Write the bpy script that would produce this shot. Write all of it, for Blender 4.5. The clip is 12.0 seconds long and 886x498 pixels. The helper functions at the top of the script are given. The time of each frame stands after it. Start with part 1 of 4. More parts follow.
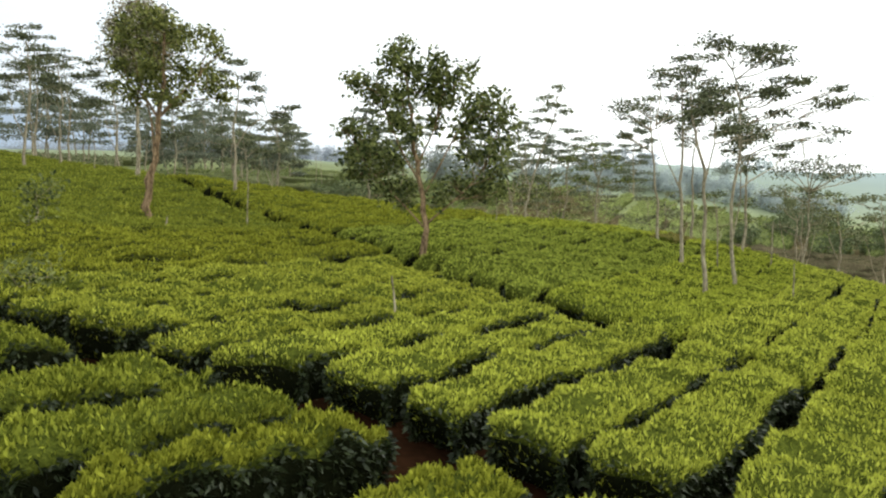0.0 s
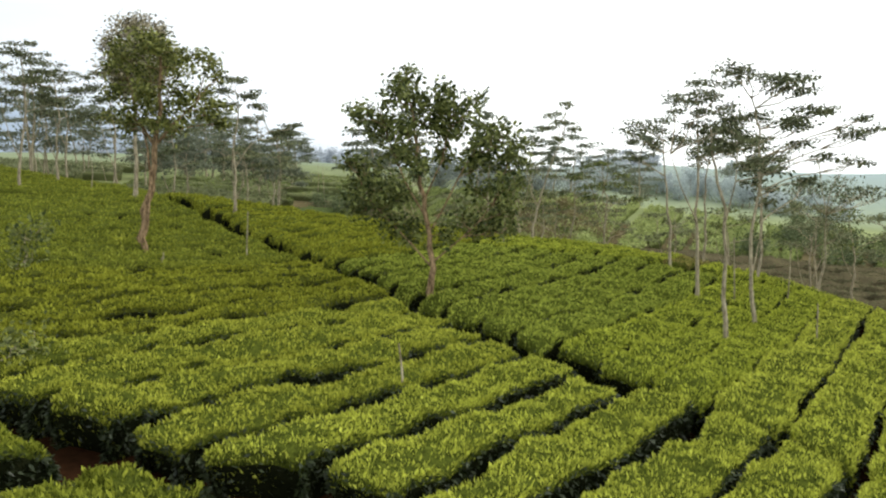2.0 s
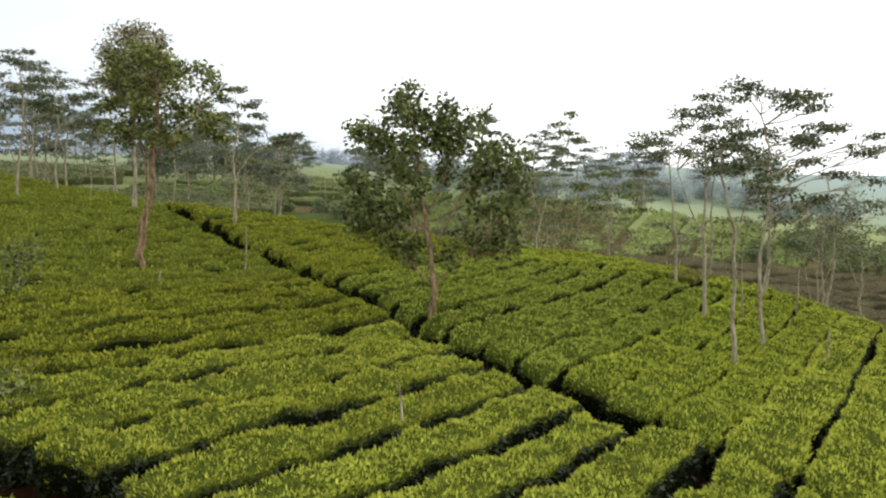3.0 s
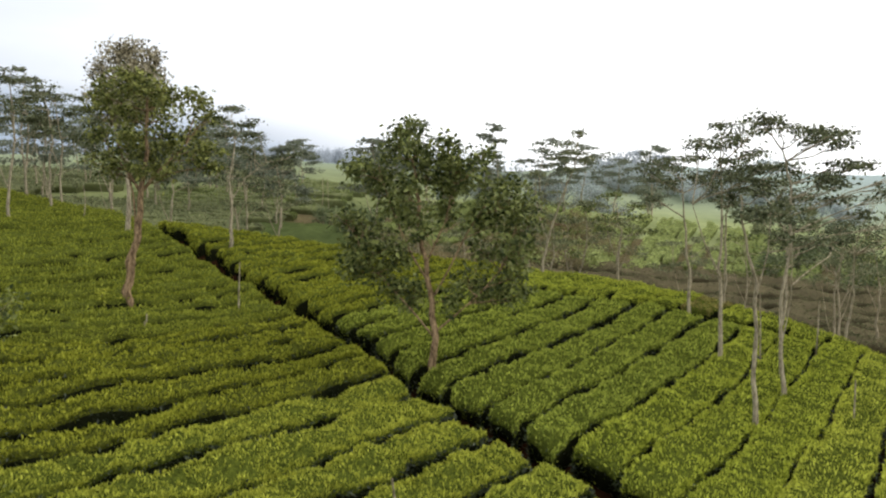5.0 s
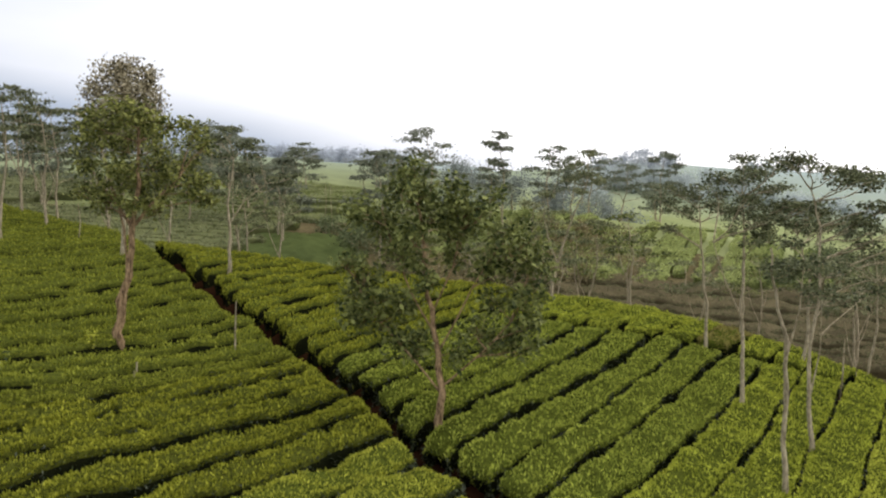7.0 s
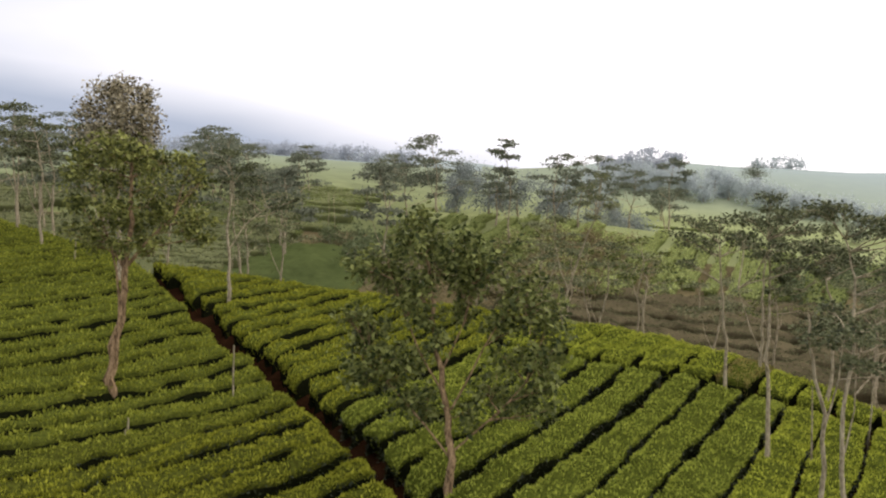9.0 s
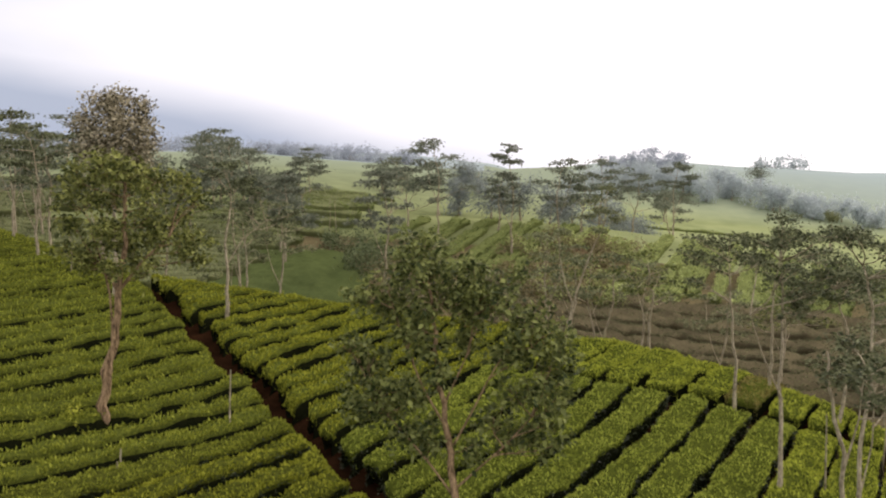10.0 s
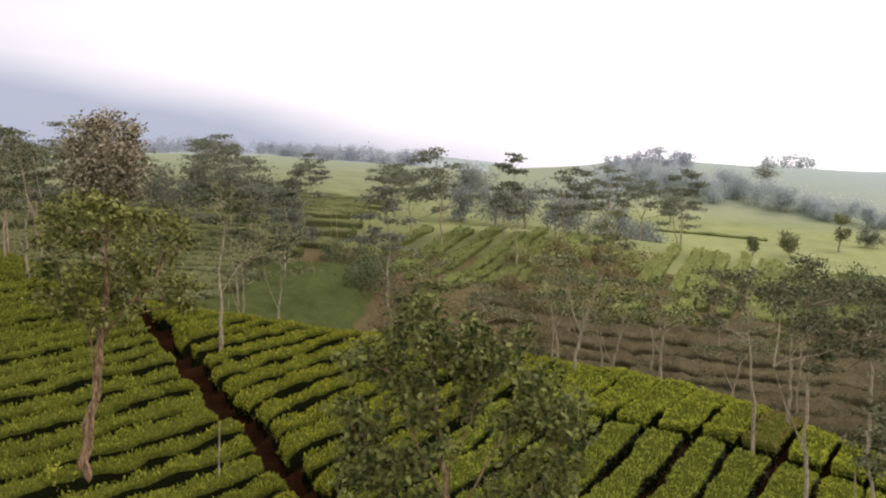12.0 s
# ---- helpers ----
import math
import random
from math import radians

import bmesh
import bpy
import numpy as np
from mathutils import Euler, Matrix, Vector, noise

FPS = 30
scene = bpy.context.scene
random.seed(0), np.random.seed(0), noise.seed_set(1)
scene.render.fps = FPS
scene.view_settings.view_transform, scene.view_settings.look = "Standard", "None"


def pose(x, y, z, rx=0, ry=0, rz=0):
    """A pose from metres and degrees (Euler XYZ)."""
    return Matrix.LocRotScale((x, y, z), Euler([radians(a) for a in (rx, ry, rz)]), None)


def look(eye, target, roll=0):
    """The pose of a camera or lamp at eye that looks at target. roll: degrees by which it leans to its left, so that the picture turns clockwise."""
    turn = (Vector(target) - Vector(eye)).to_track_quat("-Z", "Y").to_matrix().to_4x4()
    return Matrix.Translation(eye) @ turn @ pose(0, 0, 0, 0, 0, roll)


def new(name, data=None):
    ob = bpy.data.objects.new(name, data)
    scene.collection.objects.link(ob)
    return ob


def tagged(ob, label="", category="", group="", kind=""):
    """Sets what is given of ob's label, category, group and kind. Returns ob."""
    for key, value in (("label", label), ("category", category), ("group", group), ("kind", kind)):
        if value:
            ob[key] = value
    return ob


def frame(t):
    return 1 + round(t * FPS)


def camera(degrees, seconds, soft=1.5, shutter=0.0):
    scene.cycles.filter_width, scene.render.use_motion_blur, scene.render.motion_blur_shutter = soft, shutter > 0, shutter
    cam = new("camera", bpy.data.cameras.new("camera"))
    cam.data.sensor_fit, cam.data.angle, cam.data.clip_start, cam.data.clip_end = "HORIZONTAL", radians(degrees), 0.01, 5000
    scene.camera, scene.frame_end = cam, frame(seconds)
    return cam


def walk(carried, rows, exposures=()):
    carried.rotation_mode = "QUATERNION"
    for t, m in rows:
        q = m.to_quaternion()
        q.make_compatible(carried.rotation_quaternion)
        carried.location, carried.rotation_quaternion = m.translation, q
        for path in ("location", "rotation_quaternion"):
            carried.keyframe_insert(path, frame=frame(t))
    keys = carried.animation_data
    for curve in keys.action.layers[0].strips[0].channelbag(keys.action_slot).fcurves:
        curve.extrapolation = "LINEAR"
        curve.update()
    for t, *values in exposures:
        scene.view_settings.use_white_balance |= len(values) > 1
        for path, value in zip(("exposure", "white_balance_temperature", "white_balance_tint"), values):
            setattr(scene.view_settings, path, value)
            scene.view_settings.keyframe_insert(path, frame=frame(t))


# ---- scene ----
cam = camera(59.4, 12.0, soft=2.15)
PATH = [
    (0.0, (0.423, 0.14, 3.443), (0.372, 2.133, 3.274), -0.2),
    (0.5, (0.389, 0.391, 3.777), (0.336, 2.383, 3.604), -0.2),
    (1.0, (0.347, 0.66, 4.068), (0.292, 2.652, 3.894), -0.3),
    (1.5, (0.293, 0.978, 4.346), (0.236, 2.97, 4.173), -0.2),
    (2.0, (0.237, 1.312, 4.659), (0.18, 3.303, 4.484), -0.3),
    (2.5, (0.213, 1.633, 4.939), (0.152, 3.625, 4.763), -0.2),
    (3.0, (0.245, 1.899, 5.269), (0.181, 3.89, 5.092), -0.2),
    (5.0, (0.328, 3.413, 6.626), (0.249, 5.402, 6.437), -0.2),
    (5.5, (0.352, 3.791, 7.028), (0.267, 5.78, 6.833), -0.2),
    (6.0, (0.327, 4.134, 7.332), (0.24, 6.122, 7.136), -0.3),
    (6.5, (0.284, 4.551, 7.673), (0.194, 6.538, 7.473), -0.3),
    (7.0, (0.196, 4.932, 7.986), (0.106, 6.92, 7.783), -0.2),
    (9.0, (-0.052, 6.435, 9.446), (-0.15, 8.42, 9.226), -0.1),
    (9.5, (-0.084, 6.839, 9.79), (-0.184, 8.824, 9.567), -0.1),
    (10.0, (-0.108, 7.245, 10.135), (-0.211, 9.229, 9.909), -0.1),
    (10.5, (-0.12, 7.637, 10.467), (-0.225, 9.621, 10.239), -0.2),
    (11.0, (-0.128, 8.018, 10.808), (-0.234, 10.002, 10.578), -0.2),
    (11.5, (-0.101, 8.452, 11.109), (-0.212, 10.435, 10.877), -0.2),
    (12.0, (-0.107, 8.893, 11.417), (-0.221, 10.876, 11.181), -0.3),
]
walk(cam, [(t, look(eye, target, roll)) for t, eye, target, roll in PATH],
     exposures=[(0.0, 0.16, 6450, 4), (5.0, 0.02, 6500, 9), (9.5, 0.0, 6750, 17), (12.0, 0.0, 6900, 21)])

# ---- light ----
SUN_ELEV, SUN_ROT = radians(48), radians(70)
world = bpy.data.worlds.new("overcast_sky")
scene.world = world
world.use_nodes = True


def build_sky():
    nt = world.node_tree
    n, l = nt.nodes, nt.links
    n.clear()
    out, bg = n.new("ShaderNodeOutputWorld"), n.new("ShaderNodeBackground")
    sky = n.new("ShaderNodeTexSky")
    sky.sky_type, sky.sun_disc = "NISHITA", False
    sky.sun_elevation, sky.sun_rotation = SUN_ELEV, SUN_ROT
    sky.air_density, sky.dust_density = 1.0, 4.0
    dim = n.new("ShaderNodeMix")
    dim.data_type, dim.blend_type = "RGBA", "MULTIPLY"
    dim.inputs[0].default_value = 1.0
    dim.inputs[7].default_value = (0.1, 0.1, 0.1, 1)
    l.new(sky.outputs[0], dim.inputs[6])
    tc, sep = n.new("ShaderNodeTexCoord"), n.new("ShaderNodeSeparateXYZ")
    l.new(tc.outputs["Generated"], sep.inputs[0])
    # cloud cover: white, greyer and bluer towards the west (the mountain side) and low down
    cloud = n.new("ShaderNodeTexNoise")
    cloud.inputs["Scale"].default_value, cloud.inputs["Detail"].default_value = 3.0, 4.0
    stretch = n.new("ShaderNodeMapping")
    stretch.inputs["Scale"].default_value = (1, 1, 3.5)
    l.new(tc.outputs["Generated"], stretch.inputs[0])
    l.new(stretch.outputs[0], cloud.inputs["Vector"])

    def math_node(op, a, b, clamp=False):
        m = n.new("ShaderNodeMath")
        m.operation, m.use_clamp = op, clamp
        for sock, v in ((m.inputs[0], a), (m.inputs[1], b)):
            if hasattr(v, "is_linked"):
                l.new(v, sock)
            else:
                sock.default_value = v
        return m.outputs[0]

    # greyer to the west and low down; a dim mountain flank under the cloud
    puff = math_node("MULTIPLY", math_node("SUBTRACT", cloud.outputs[0], 0.5), 0.45)
    slope = math_node("ADD", math_node("MULTIPLY", sep.outputs[0], -0.95), math_node("MULTIPLY", sep.outputs[2], -0.5))
    veil = math_node("ADD", math_node("ADD", slope, 0.12), puff, True)
    flank = math_node("MULTIPLY", math_node("SUBTRACT", math_node("ADD", math_node("MULTIPLY", sep.outputs[0], -0.14), 0.047), sep.outputs[2]), 14.0, True)
    edge = math_node("MULTIPLY", math_node("SUBTRACT", 0.26, sep.outputs[0]), 4.0, True)
    grey = math_node("ADD", veil, math_node("MULTIPLY", math_node("MULTIPLY", flank, edge), 0.66), True)
    ramp = n.new("ShaderNodeMix")
    ramp.data_type = "RGBA"
    ramp.inputs[6].default_value = (1.5, 1.5, 1.52, 1)
    ramp.inputs[7].default_value = (0.48, 0.57, 0.71, 1)
    l.new(grey, ramp.inputs[0])
    cover = n.new("ShaderNodeMix")
    cover.data_type = "RGBA"
    cover.inputs[0].default_value = 0.93
    l.new(dim.outputs[2], cover.inputs[6])
    l.new(ramp.outputs[2], cover.inputs[7])
    l.new(cover.outputs[2], bg.inputs[0])
    bg.inputs[1].default_value = 1.0
    l.new(bg.outputs[0], out.inputs[0])


build_sky()
sun = new("sun", bpy.data.lights.new("sun", "SUN"))
sun.data.energy, sun.data.angle, sun.data.color = 1.2, radians(18), (1.0, 0.95, 0.86)
sun.matrix_world = look((0, 0, 60), (-60 * math.cos(SUN_ELEV) * math.sin(SUN_ROT), -60 * math.cos(SUN_ELEV) * math.cos(SUN_ROT), 60 - 60 * math.sin(SUN_ELEV)))
scene.view_settings.exposure = 0.0


# ---- materials ----
def material(name, dark, light, scale=6.0, rough=0.7, bump=0.3, spread=0.25, fine=5.0, translucent=0.0, island=False, spec=0.06, stretch=1.0, far=None):
    """Two-scale mottled surface between a dark and a light base colour. far: a haze colour mixed in with distance."""
    m = bpy.data.materials.new(name)
    m.use_nodes = True
    n, l = m.node_tree.nodes, m.node_tree.links
    p = n["Principled BSDF"]
    p.inputs["Roughness"].default_value = rough
    p.inputs["Specular IOR Level"].default_value = spec
    geo = n.new("ShaderNodeNewGeometry")
    big, small = n.new("ShaderNodeTexNoise"), n.new("ShaderNodeTexNoise")
    big.inputs["Scale"].default_value, small.inputs["Scale"].default_value = scale, scale * fine
    big.inputs["Detail"].default_value = small.inputs["Detail"].default_value = 3.0
    place = n.new("ShaderNodeMapping")
    place.inputs["Scale"].default_value = (1, 1, stretch)
    l.new(geo.outputs["Position"], place.inputs[0])
    l.new(place.outputs[0], big.inputs["Vector"])
    l.new(place.outputs[0], small.inputs["Vector"])
    add = n.new("ShaderNodeMath")
    add.operation = "MULTIPLY_ADD"
    add.inputs[1].default_value = 0.5
    l.new(small.outputs[0], add.inputs[0])
    half = n.new("ShaderNodeMath")
    half.operation = "MULTIPLY"
    half.inputs[1].default_value = 0.5
    l.new(big.outputs[0], half.inputs[0])
    l.new(half.outputs[0], add.inputs[2])
    fac = add.outputs[0]
    if island:
        mixr = n.new("ShaderNodeMath")
        mixr.operation = "MULTIPLY_ADD"
        mixr.inputs[1].default_value = 0.5
        l.new(geo.outputs["Random Per Island"], mixr.inputs[0])
        h2 = n.new("ShaderNodeMath")
        h2.operation = "MULTIPLY"
        h2.inputs[1].default_value = 0.5
        l.new(fac, h2.inputs[0])
        l.new(h2.outputs[0], mixr.inputs[2])
        fac = mixr.outputs[0]
    rng = n.new("ShaderNodeMapRange")
    rng.inputs[1].default_value, rng.inputs[2].default_value = 0.5 - spread, 0.5 + spread
    l.new(fac, rng.inputs[0])
    col = n.new("ShaderNodeMix")
    col.data_type = "RGBA"
    col.inputs[6].default_value, col.inputs[7].default_value = (*dark, 1), (*light, 1)
    l.new(rng.outputs[0], col.inputs[0])
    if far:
        # haze painted into the colour, growing between two distances from the origin
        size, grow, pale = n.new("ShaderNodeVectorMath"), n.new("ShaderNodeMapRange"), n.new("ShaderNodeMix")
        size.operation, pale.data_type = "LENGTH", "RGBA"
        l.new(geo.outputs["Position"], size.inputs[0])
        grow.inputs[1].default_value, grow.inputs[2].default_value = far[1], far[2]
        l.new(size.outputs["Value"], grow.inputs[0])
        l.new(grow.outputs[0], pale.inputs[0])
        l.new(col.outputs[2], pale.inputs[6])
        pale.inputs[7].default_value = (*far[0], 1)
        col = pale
    l.new(col.outputs[2], p.inputs["Base Color"])
    if bump:
        b = n.new("ShaderNodeBump")
        b.inputs["Strength"].default_value, b.inputs["Distance"].default_value = bump, 0.03
        l.new(small.outputs[0], b.inputs["Height"])
        l.new(b.outputs[0], p.inputs["Normal"])
    if translucent:
        tr, mx = n.new("ShaderNodeBsdfTranslucent"), n.new("ShaderNodeMixShader")
        mx.inputs[0].default_value = translucent
        l.new(col.outputs[2], tr.inputs[0])
        l.new(p.outputs[0], mx.inputs[1])
        l.new(tr.outputs[0], mx.inputs[2])
        l.new(mx.outputs[0], n["Material Output"].inputs[0])
    return m


# red-brown soil, darkened: the deep shade of the path is in it
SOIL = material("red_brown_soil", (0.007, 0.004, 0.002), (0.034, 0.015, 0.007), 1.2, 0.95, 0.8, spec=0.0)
SCRUB_LAND = material("scrubby_brown_land", (0.066, 0.054, 0.028), (0.165, 0.136, 0.070), 0.35, 0.95, 0.6, 0.2, 9.0, spec=0.0)
# meadow pales far off: haze painted into its colour
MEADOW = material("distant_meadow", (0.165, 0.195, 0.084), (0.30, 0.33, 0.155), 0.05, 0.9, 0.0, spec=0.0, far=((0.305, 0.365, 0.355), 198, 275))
# hedge bodies are dark: shade between the shoots is in their colour
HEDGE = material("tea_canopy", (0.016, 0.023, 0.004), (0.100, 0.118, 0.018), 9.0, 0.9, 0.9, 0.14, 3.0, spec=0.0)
# darker again, for the shade in the left rows' creases
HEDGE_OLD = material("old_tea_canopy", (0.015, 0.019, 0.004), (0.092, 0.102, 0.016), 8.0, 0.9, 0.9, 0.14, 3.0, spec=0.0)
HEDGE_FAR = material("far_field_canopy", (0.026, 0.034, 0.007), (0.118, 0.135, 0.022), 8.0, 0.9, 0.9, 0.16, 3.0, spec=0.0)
# stems under the canopy, near black with furrow shade in the colour
SHADED_STEMS = material("shaded_tea_stems", (0.004, 0.006, 0.003), (0.018, 0.020, 0.008), 7.0, 0.9, 0.8, spec=0.0)
SHOOT = material("bright_tea_shoots", (0.155, 0.176, 0.024), (0.53, 0.545, 0.080), 0.5, 0.75, 0.0, 0.24, 8.0, 0.25, True, 0.0)
# SHOOT made paler: haze over the right-hand rows put into the colour
SHOOT_BRIGHT = material("haze_brightened_tea_shoots", (0.182, 0.208, 0.030), (0.61, 0.635, 0.098), 0.5, 0.75, 0.0, 0.24, 8.0, 0.25, True, 0.0)
SHOOT_MID = material("tea_shoots", (0.110, 0.124, 0.014), (0.40, 0.412, 0.050), 0.5, 0.75, 0.0, 0.24, 8.0, 0.25, True, 0.0)
# own cooler green, brightened for the haze over the upper field
SHOOT_GREEN = material("hazed_green_tea_shoots", (0.118, 0.152, 0.026), (0.47, 0.52, 0.088), 0.5, 0.75, 0.0, 0.22, 8.0, 0.25, True, 0.0)
# step between the two, brightened for the same haze
SHOOT_HALF = material("half_bright_tea_shoots", (0.150, 0.180, 0.022), (0.54, 0.58, 0.082), 0.5, 0.75, 0.0, 0.24, 8.0, 0.25, True, 0.0)
# darker copy of the shoots: shading of the nearest bushes put into colour
SHOOT_SHADE = material("shade_darkened_tea_shoots", (0.080, 0.100, 0.012), (0.36, 0.385, 0.050), 0.5, 0.75, 0.0, 0.22, 8.0, 0.25, True, 0.04)
SHOOT_DRY = material("dry_brownish_tea_shoots", (0.11, 0.095, 0.026), (0.36, 0.315, 0.095), 0.5, 0.75, 0.0, 0.22, 8.0, 0.2, True, 0.08)
SHOOT_DARK = material("old_tea_leaves", (0.108, 0.128, 0.018), (0.335, 0.36, 0.052), 0.5, 0.75, 0.0, 0.28, 8.0, 0.2, True, 0.0)
LEAF_BROWN = material("brownish_tree_leaf", (0.065, 0.054, 0.026), (0.47, 0.42, 0.28), 0.8, 0.5, 0.0, 0.2, 5.0, 0.25, True, 0.20)
# glossy lower leaves, with the shade of the hedge walls in their colour
UNDERLEAF = material("shaded_lower_tea_leaves", (0.008, 0.013, 0.005), (0.050, 0.066, 0.026), 0.8, 0.4, 0.0, 0.3, 6.0, 0.1, True, 0.25)
FAR_TEA = material("far_tea_inner", (0.075, 0.094, 0.030), (0.185, 0.210, 0.070), 2.0, 0.8, 0.4, spec=0.0)
FAR_OLD = material("far_dull_tea", (0.075, 0.087, 0.035), (0.155, 0.167, 0.067), 0.25, 0.8, 0.4, 0.2, 8.0)
# hills paled and blued all over, haze being in the base colour
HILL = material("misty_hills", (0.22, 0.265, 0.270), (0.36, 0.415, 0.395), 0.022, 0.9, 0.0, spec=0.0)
# tea hillside, its far end paled by the same painted haze
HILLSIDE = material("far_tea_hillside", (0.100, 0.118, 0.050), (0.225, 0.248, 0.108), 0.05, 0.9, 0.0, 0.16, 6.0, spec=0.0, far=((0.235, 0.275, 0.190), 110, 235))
EARTH = material("orange_earth", (0.10, 0.060, 0.036), (0.19, 0.115, 0.07), 1.0, 0.95, 0.6)
GRASS = material("bank_grass", (0.074, 0.096, 0.033), (0.158, 0.188, 0.064), 0.9, 0.8, 0.6, 0.2, 5.0, 0.15, True, 0.0)
# far-slope tree leaf, greyed and paled to carry haze in its colour
LEAF_MIST = material("haze_paled_leaf", (0.110, 0.126, 0.090), (0.240, 0.258, 0.185), 0.8, 0.7, 0.0, 0.25, 5.0, 0.4, True, 0.0)
PRUNED = material("pruned_tea", (0.048, 0.041, 0.024), (0.128, 0.107, 0.060), 0.5, 0.9, 0.6, 0.16, 12.0, spec=0.0)
PRUNED_LEAF = material("pruned_tea_twigs", (0.060, 0.065, 0.034), (0.204, 0.202, 0.106), 0.3, 0.8, 0.0, 0.22, 8.0, 0.1, True, 0.0)
BARK = material("pale_grey_bark", (0.13, 0.108, 0.066), (0.50, 0.43, 0.30), 8.0, 0.9, 0.8, 0.16, 3.0, spec=0.0, stretch=0.3)
BARK_DARK = material("brown_bark", (0.050, 0.032, 0.018), (0.38, 0.265, 0.150), 9.0, 0.9, 1.0, 0.14, 3.0, spec=0.0, stretch=0.22)
LEAF = material("dark_tree_leaf", (0.032, 0.046, 0.014), (0.235, 0.26, 0.080), 0.8, 0.5, 0.0, 0.21, 5.0, 0.25, True, 0.10)
LEAF_WARM = material("olive_tree_leaf", (0.044, 0.056, 0.015), (0.29, 0.305, 0.086), 0.8, 0.5, 0.0, 0.2, 5.0, 0.25, True, 0.10)
LEAF_GREY = material("grey_green_tree_leaf", (0.092, 0.104, 0.054), (0.255, 0.268, 0.140), 0.8, 0.6, 0.0, 0.25, 5.0, 0.2, True, 0.05)
# this leaf and the next: paler steps of the same painted haze
LEAF_MIDHAZE = material("half_hazed_leaf", (0.185, 0.210, 0.200), (0.30, 0.33, 0.31), 0.5, 0.7, 0.0, 0.25, 5.0, 0.4, True, 0.0)
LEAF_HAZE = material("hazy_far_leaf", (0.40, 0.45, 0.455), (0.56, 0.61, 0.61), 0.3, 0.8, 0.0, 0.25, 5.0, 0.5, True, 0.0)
FAR_LEAF = material("far_tea_leaf", (0.092, 0.120, 0.042), (0.265, 0.31, 0.105), 0.3, 0.6, 0.0, 0.22, 5.0, 0.25, True, 0.0)
LEAF_SLIM = material("dark_grey_green_leaf", (0.034, 0.043, 0.021), (0.19, 0.205, 0.105), 0.8, 0.5, 0.0, 0.23, 5.0, 0.25, True, 0.08)
LEAF_SCRUB = material("brownish_scrub_leaf", (0.150, 0.126, 0.062), (0.30, 0.255, 0.130), 0.6, 0.6, 0.0, 0.3, 5.0, 0.25, True, 0.04)
# farthest leaf, haze painted in as a blue-grey tone
LEAF_BLUE = material("blue_hazed_leaf", (0.37, 0.405, 0.45), (0.47, 0.505, 0.55), 0.3, 0.8, 0.0, 0.25, 5.0, 0.5, True, 0.0)
LEAF_BUSH = material("broad_green_leaf", (0.25, 0.295, 0.110), (0.50, 0.55, 0.215), 0.6, 0.5, 0.0, 0.3, 5.0, 0.25, True, 0.0)
LEAF_THICKET = material("dark_thicket_leaf", (0.060, 0.080, 0.042), (0.185, 0.215, 0.100), 0.6, 0.6, 0.0, 0.3, 5.0, 0.25, True, 0.05)


# ---- small mesh helpers ----
rng = np.random.default_rng(7)


def mesh_from(name, verts, faces, mat, smooth=True):
    me = bpy.data.meshes.new(name)
    verts = np.asarray(verts, dtype=np.float32)
    faces = np.asarray(faces, dtype=np.int32)
    k = faces.shape[1]
    me.vertices.add(len(verts))
    me.vertices.foreach_set("co", verts.ravel())
    me.loops.add(faces.size)
    me.loops.foreach_set("vertex_index", faces.ravel())
    me.polygons.add(len(faces))
    me.polygons.foreach_set("loop_start", np.arange(0, faces.size, k, dtype=np.int32))
    me.polygons.foreach_set("use_smooth", np.full(len(faces), smooth))
    me.update(calc_edges=True)
    me.materials.append(mat)
    return me


def part(name, me, parent, label="", kind=""):
    ob = new(name, me)
    ob.parent = parent
    return tagged(ob, label, kind=kind)


def hash01(i, j, seed):
    v = np.sin(i * 127.1 + j * 311.7 + seed * 74.7) * 43758.5453
    return v - np.floor(v)


def vnoise(x, y, seed=0.0):
    """Smooth value noise, 0 to 1."""
    i, j = np.floor(x), np.floor(y)
    u, v = x - i, y - j
    u, v = u * u * (3 - 2 * u), v * v * (3 - 2 * v)
    a, b = hash01(i, j, seed), hash01(i + 1, j, seed)
    c, d = hash01(i, j + 1, seed), hash01(i + 1, j + 1, seed)
    return (a * (1 - u) + b * u) * (1 - v) + (c * (1 - u) + d * u) * v


def smooth01(v):
    v = np.clip(v, 0, 1)
    return v * v * (3 - 2 * v)


def leaf_quads(pos, direction, length, width, gen):
    """One folded diamond leaf at each place, pointing along its direction."""
    k = len(pos)
    d = direction / np.maximum(np.linalg.norm(direction, axis=1, keepdims=True), 1e-6)
    r = gen.normal(size=(k, 3))
    side = np.cross(d, r)
    side /= np.maximum(np.linalg.norm(side, axis=1, keepdims=True), 1e-6)
    L, W = np.asarray(length).reshape(-1, 1), np.asarray(width).reshape(-1, 1)
    droop = np.array([0, 0, -1.0]) * L * 0.12
    v = np.stack([pos, pos + d * L * 0.45 + side * W * 0.5, pos + d * L + droop, pos + d * L * 0.45 - side * W * 0.5], axis=1).reshape(-1, 3)
    f = np.arange(4 * k, dtype=np.int32).reshape(-1, 4)
    return v, f


# ---- the lie of the land ----
def hill(x, y):
    """Ground of the tea hill: a slope that falls to the right and rises ahead."""
    z = -0.72 - 0.11 * x + 0.038 * y + 0.16 * (vnoise(x / 7.0, y / 7.0, 3) - 0.5)
    for cx, cy, r, dz in ((-10, 31, 6, -0.32), (10, 26.5, 4, -0.25), (9, 38, 5, 0.35), (-16, 43, 6, 0.35)):
        z = z + dz * np.exp(-((x - cx) ** 2 + (y - cy) ** 2) / r ** 2)
    return z


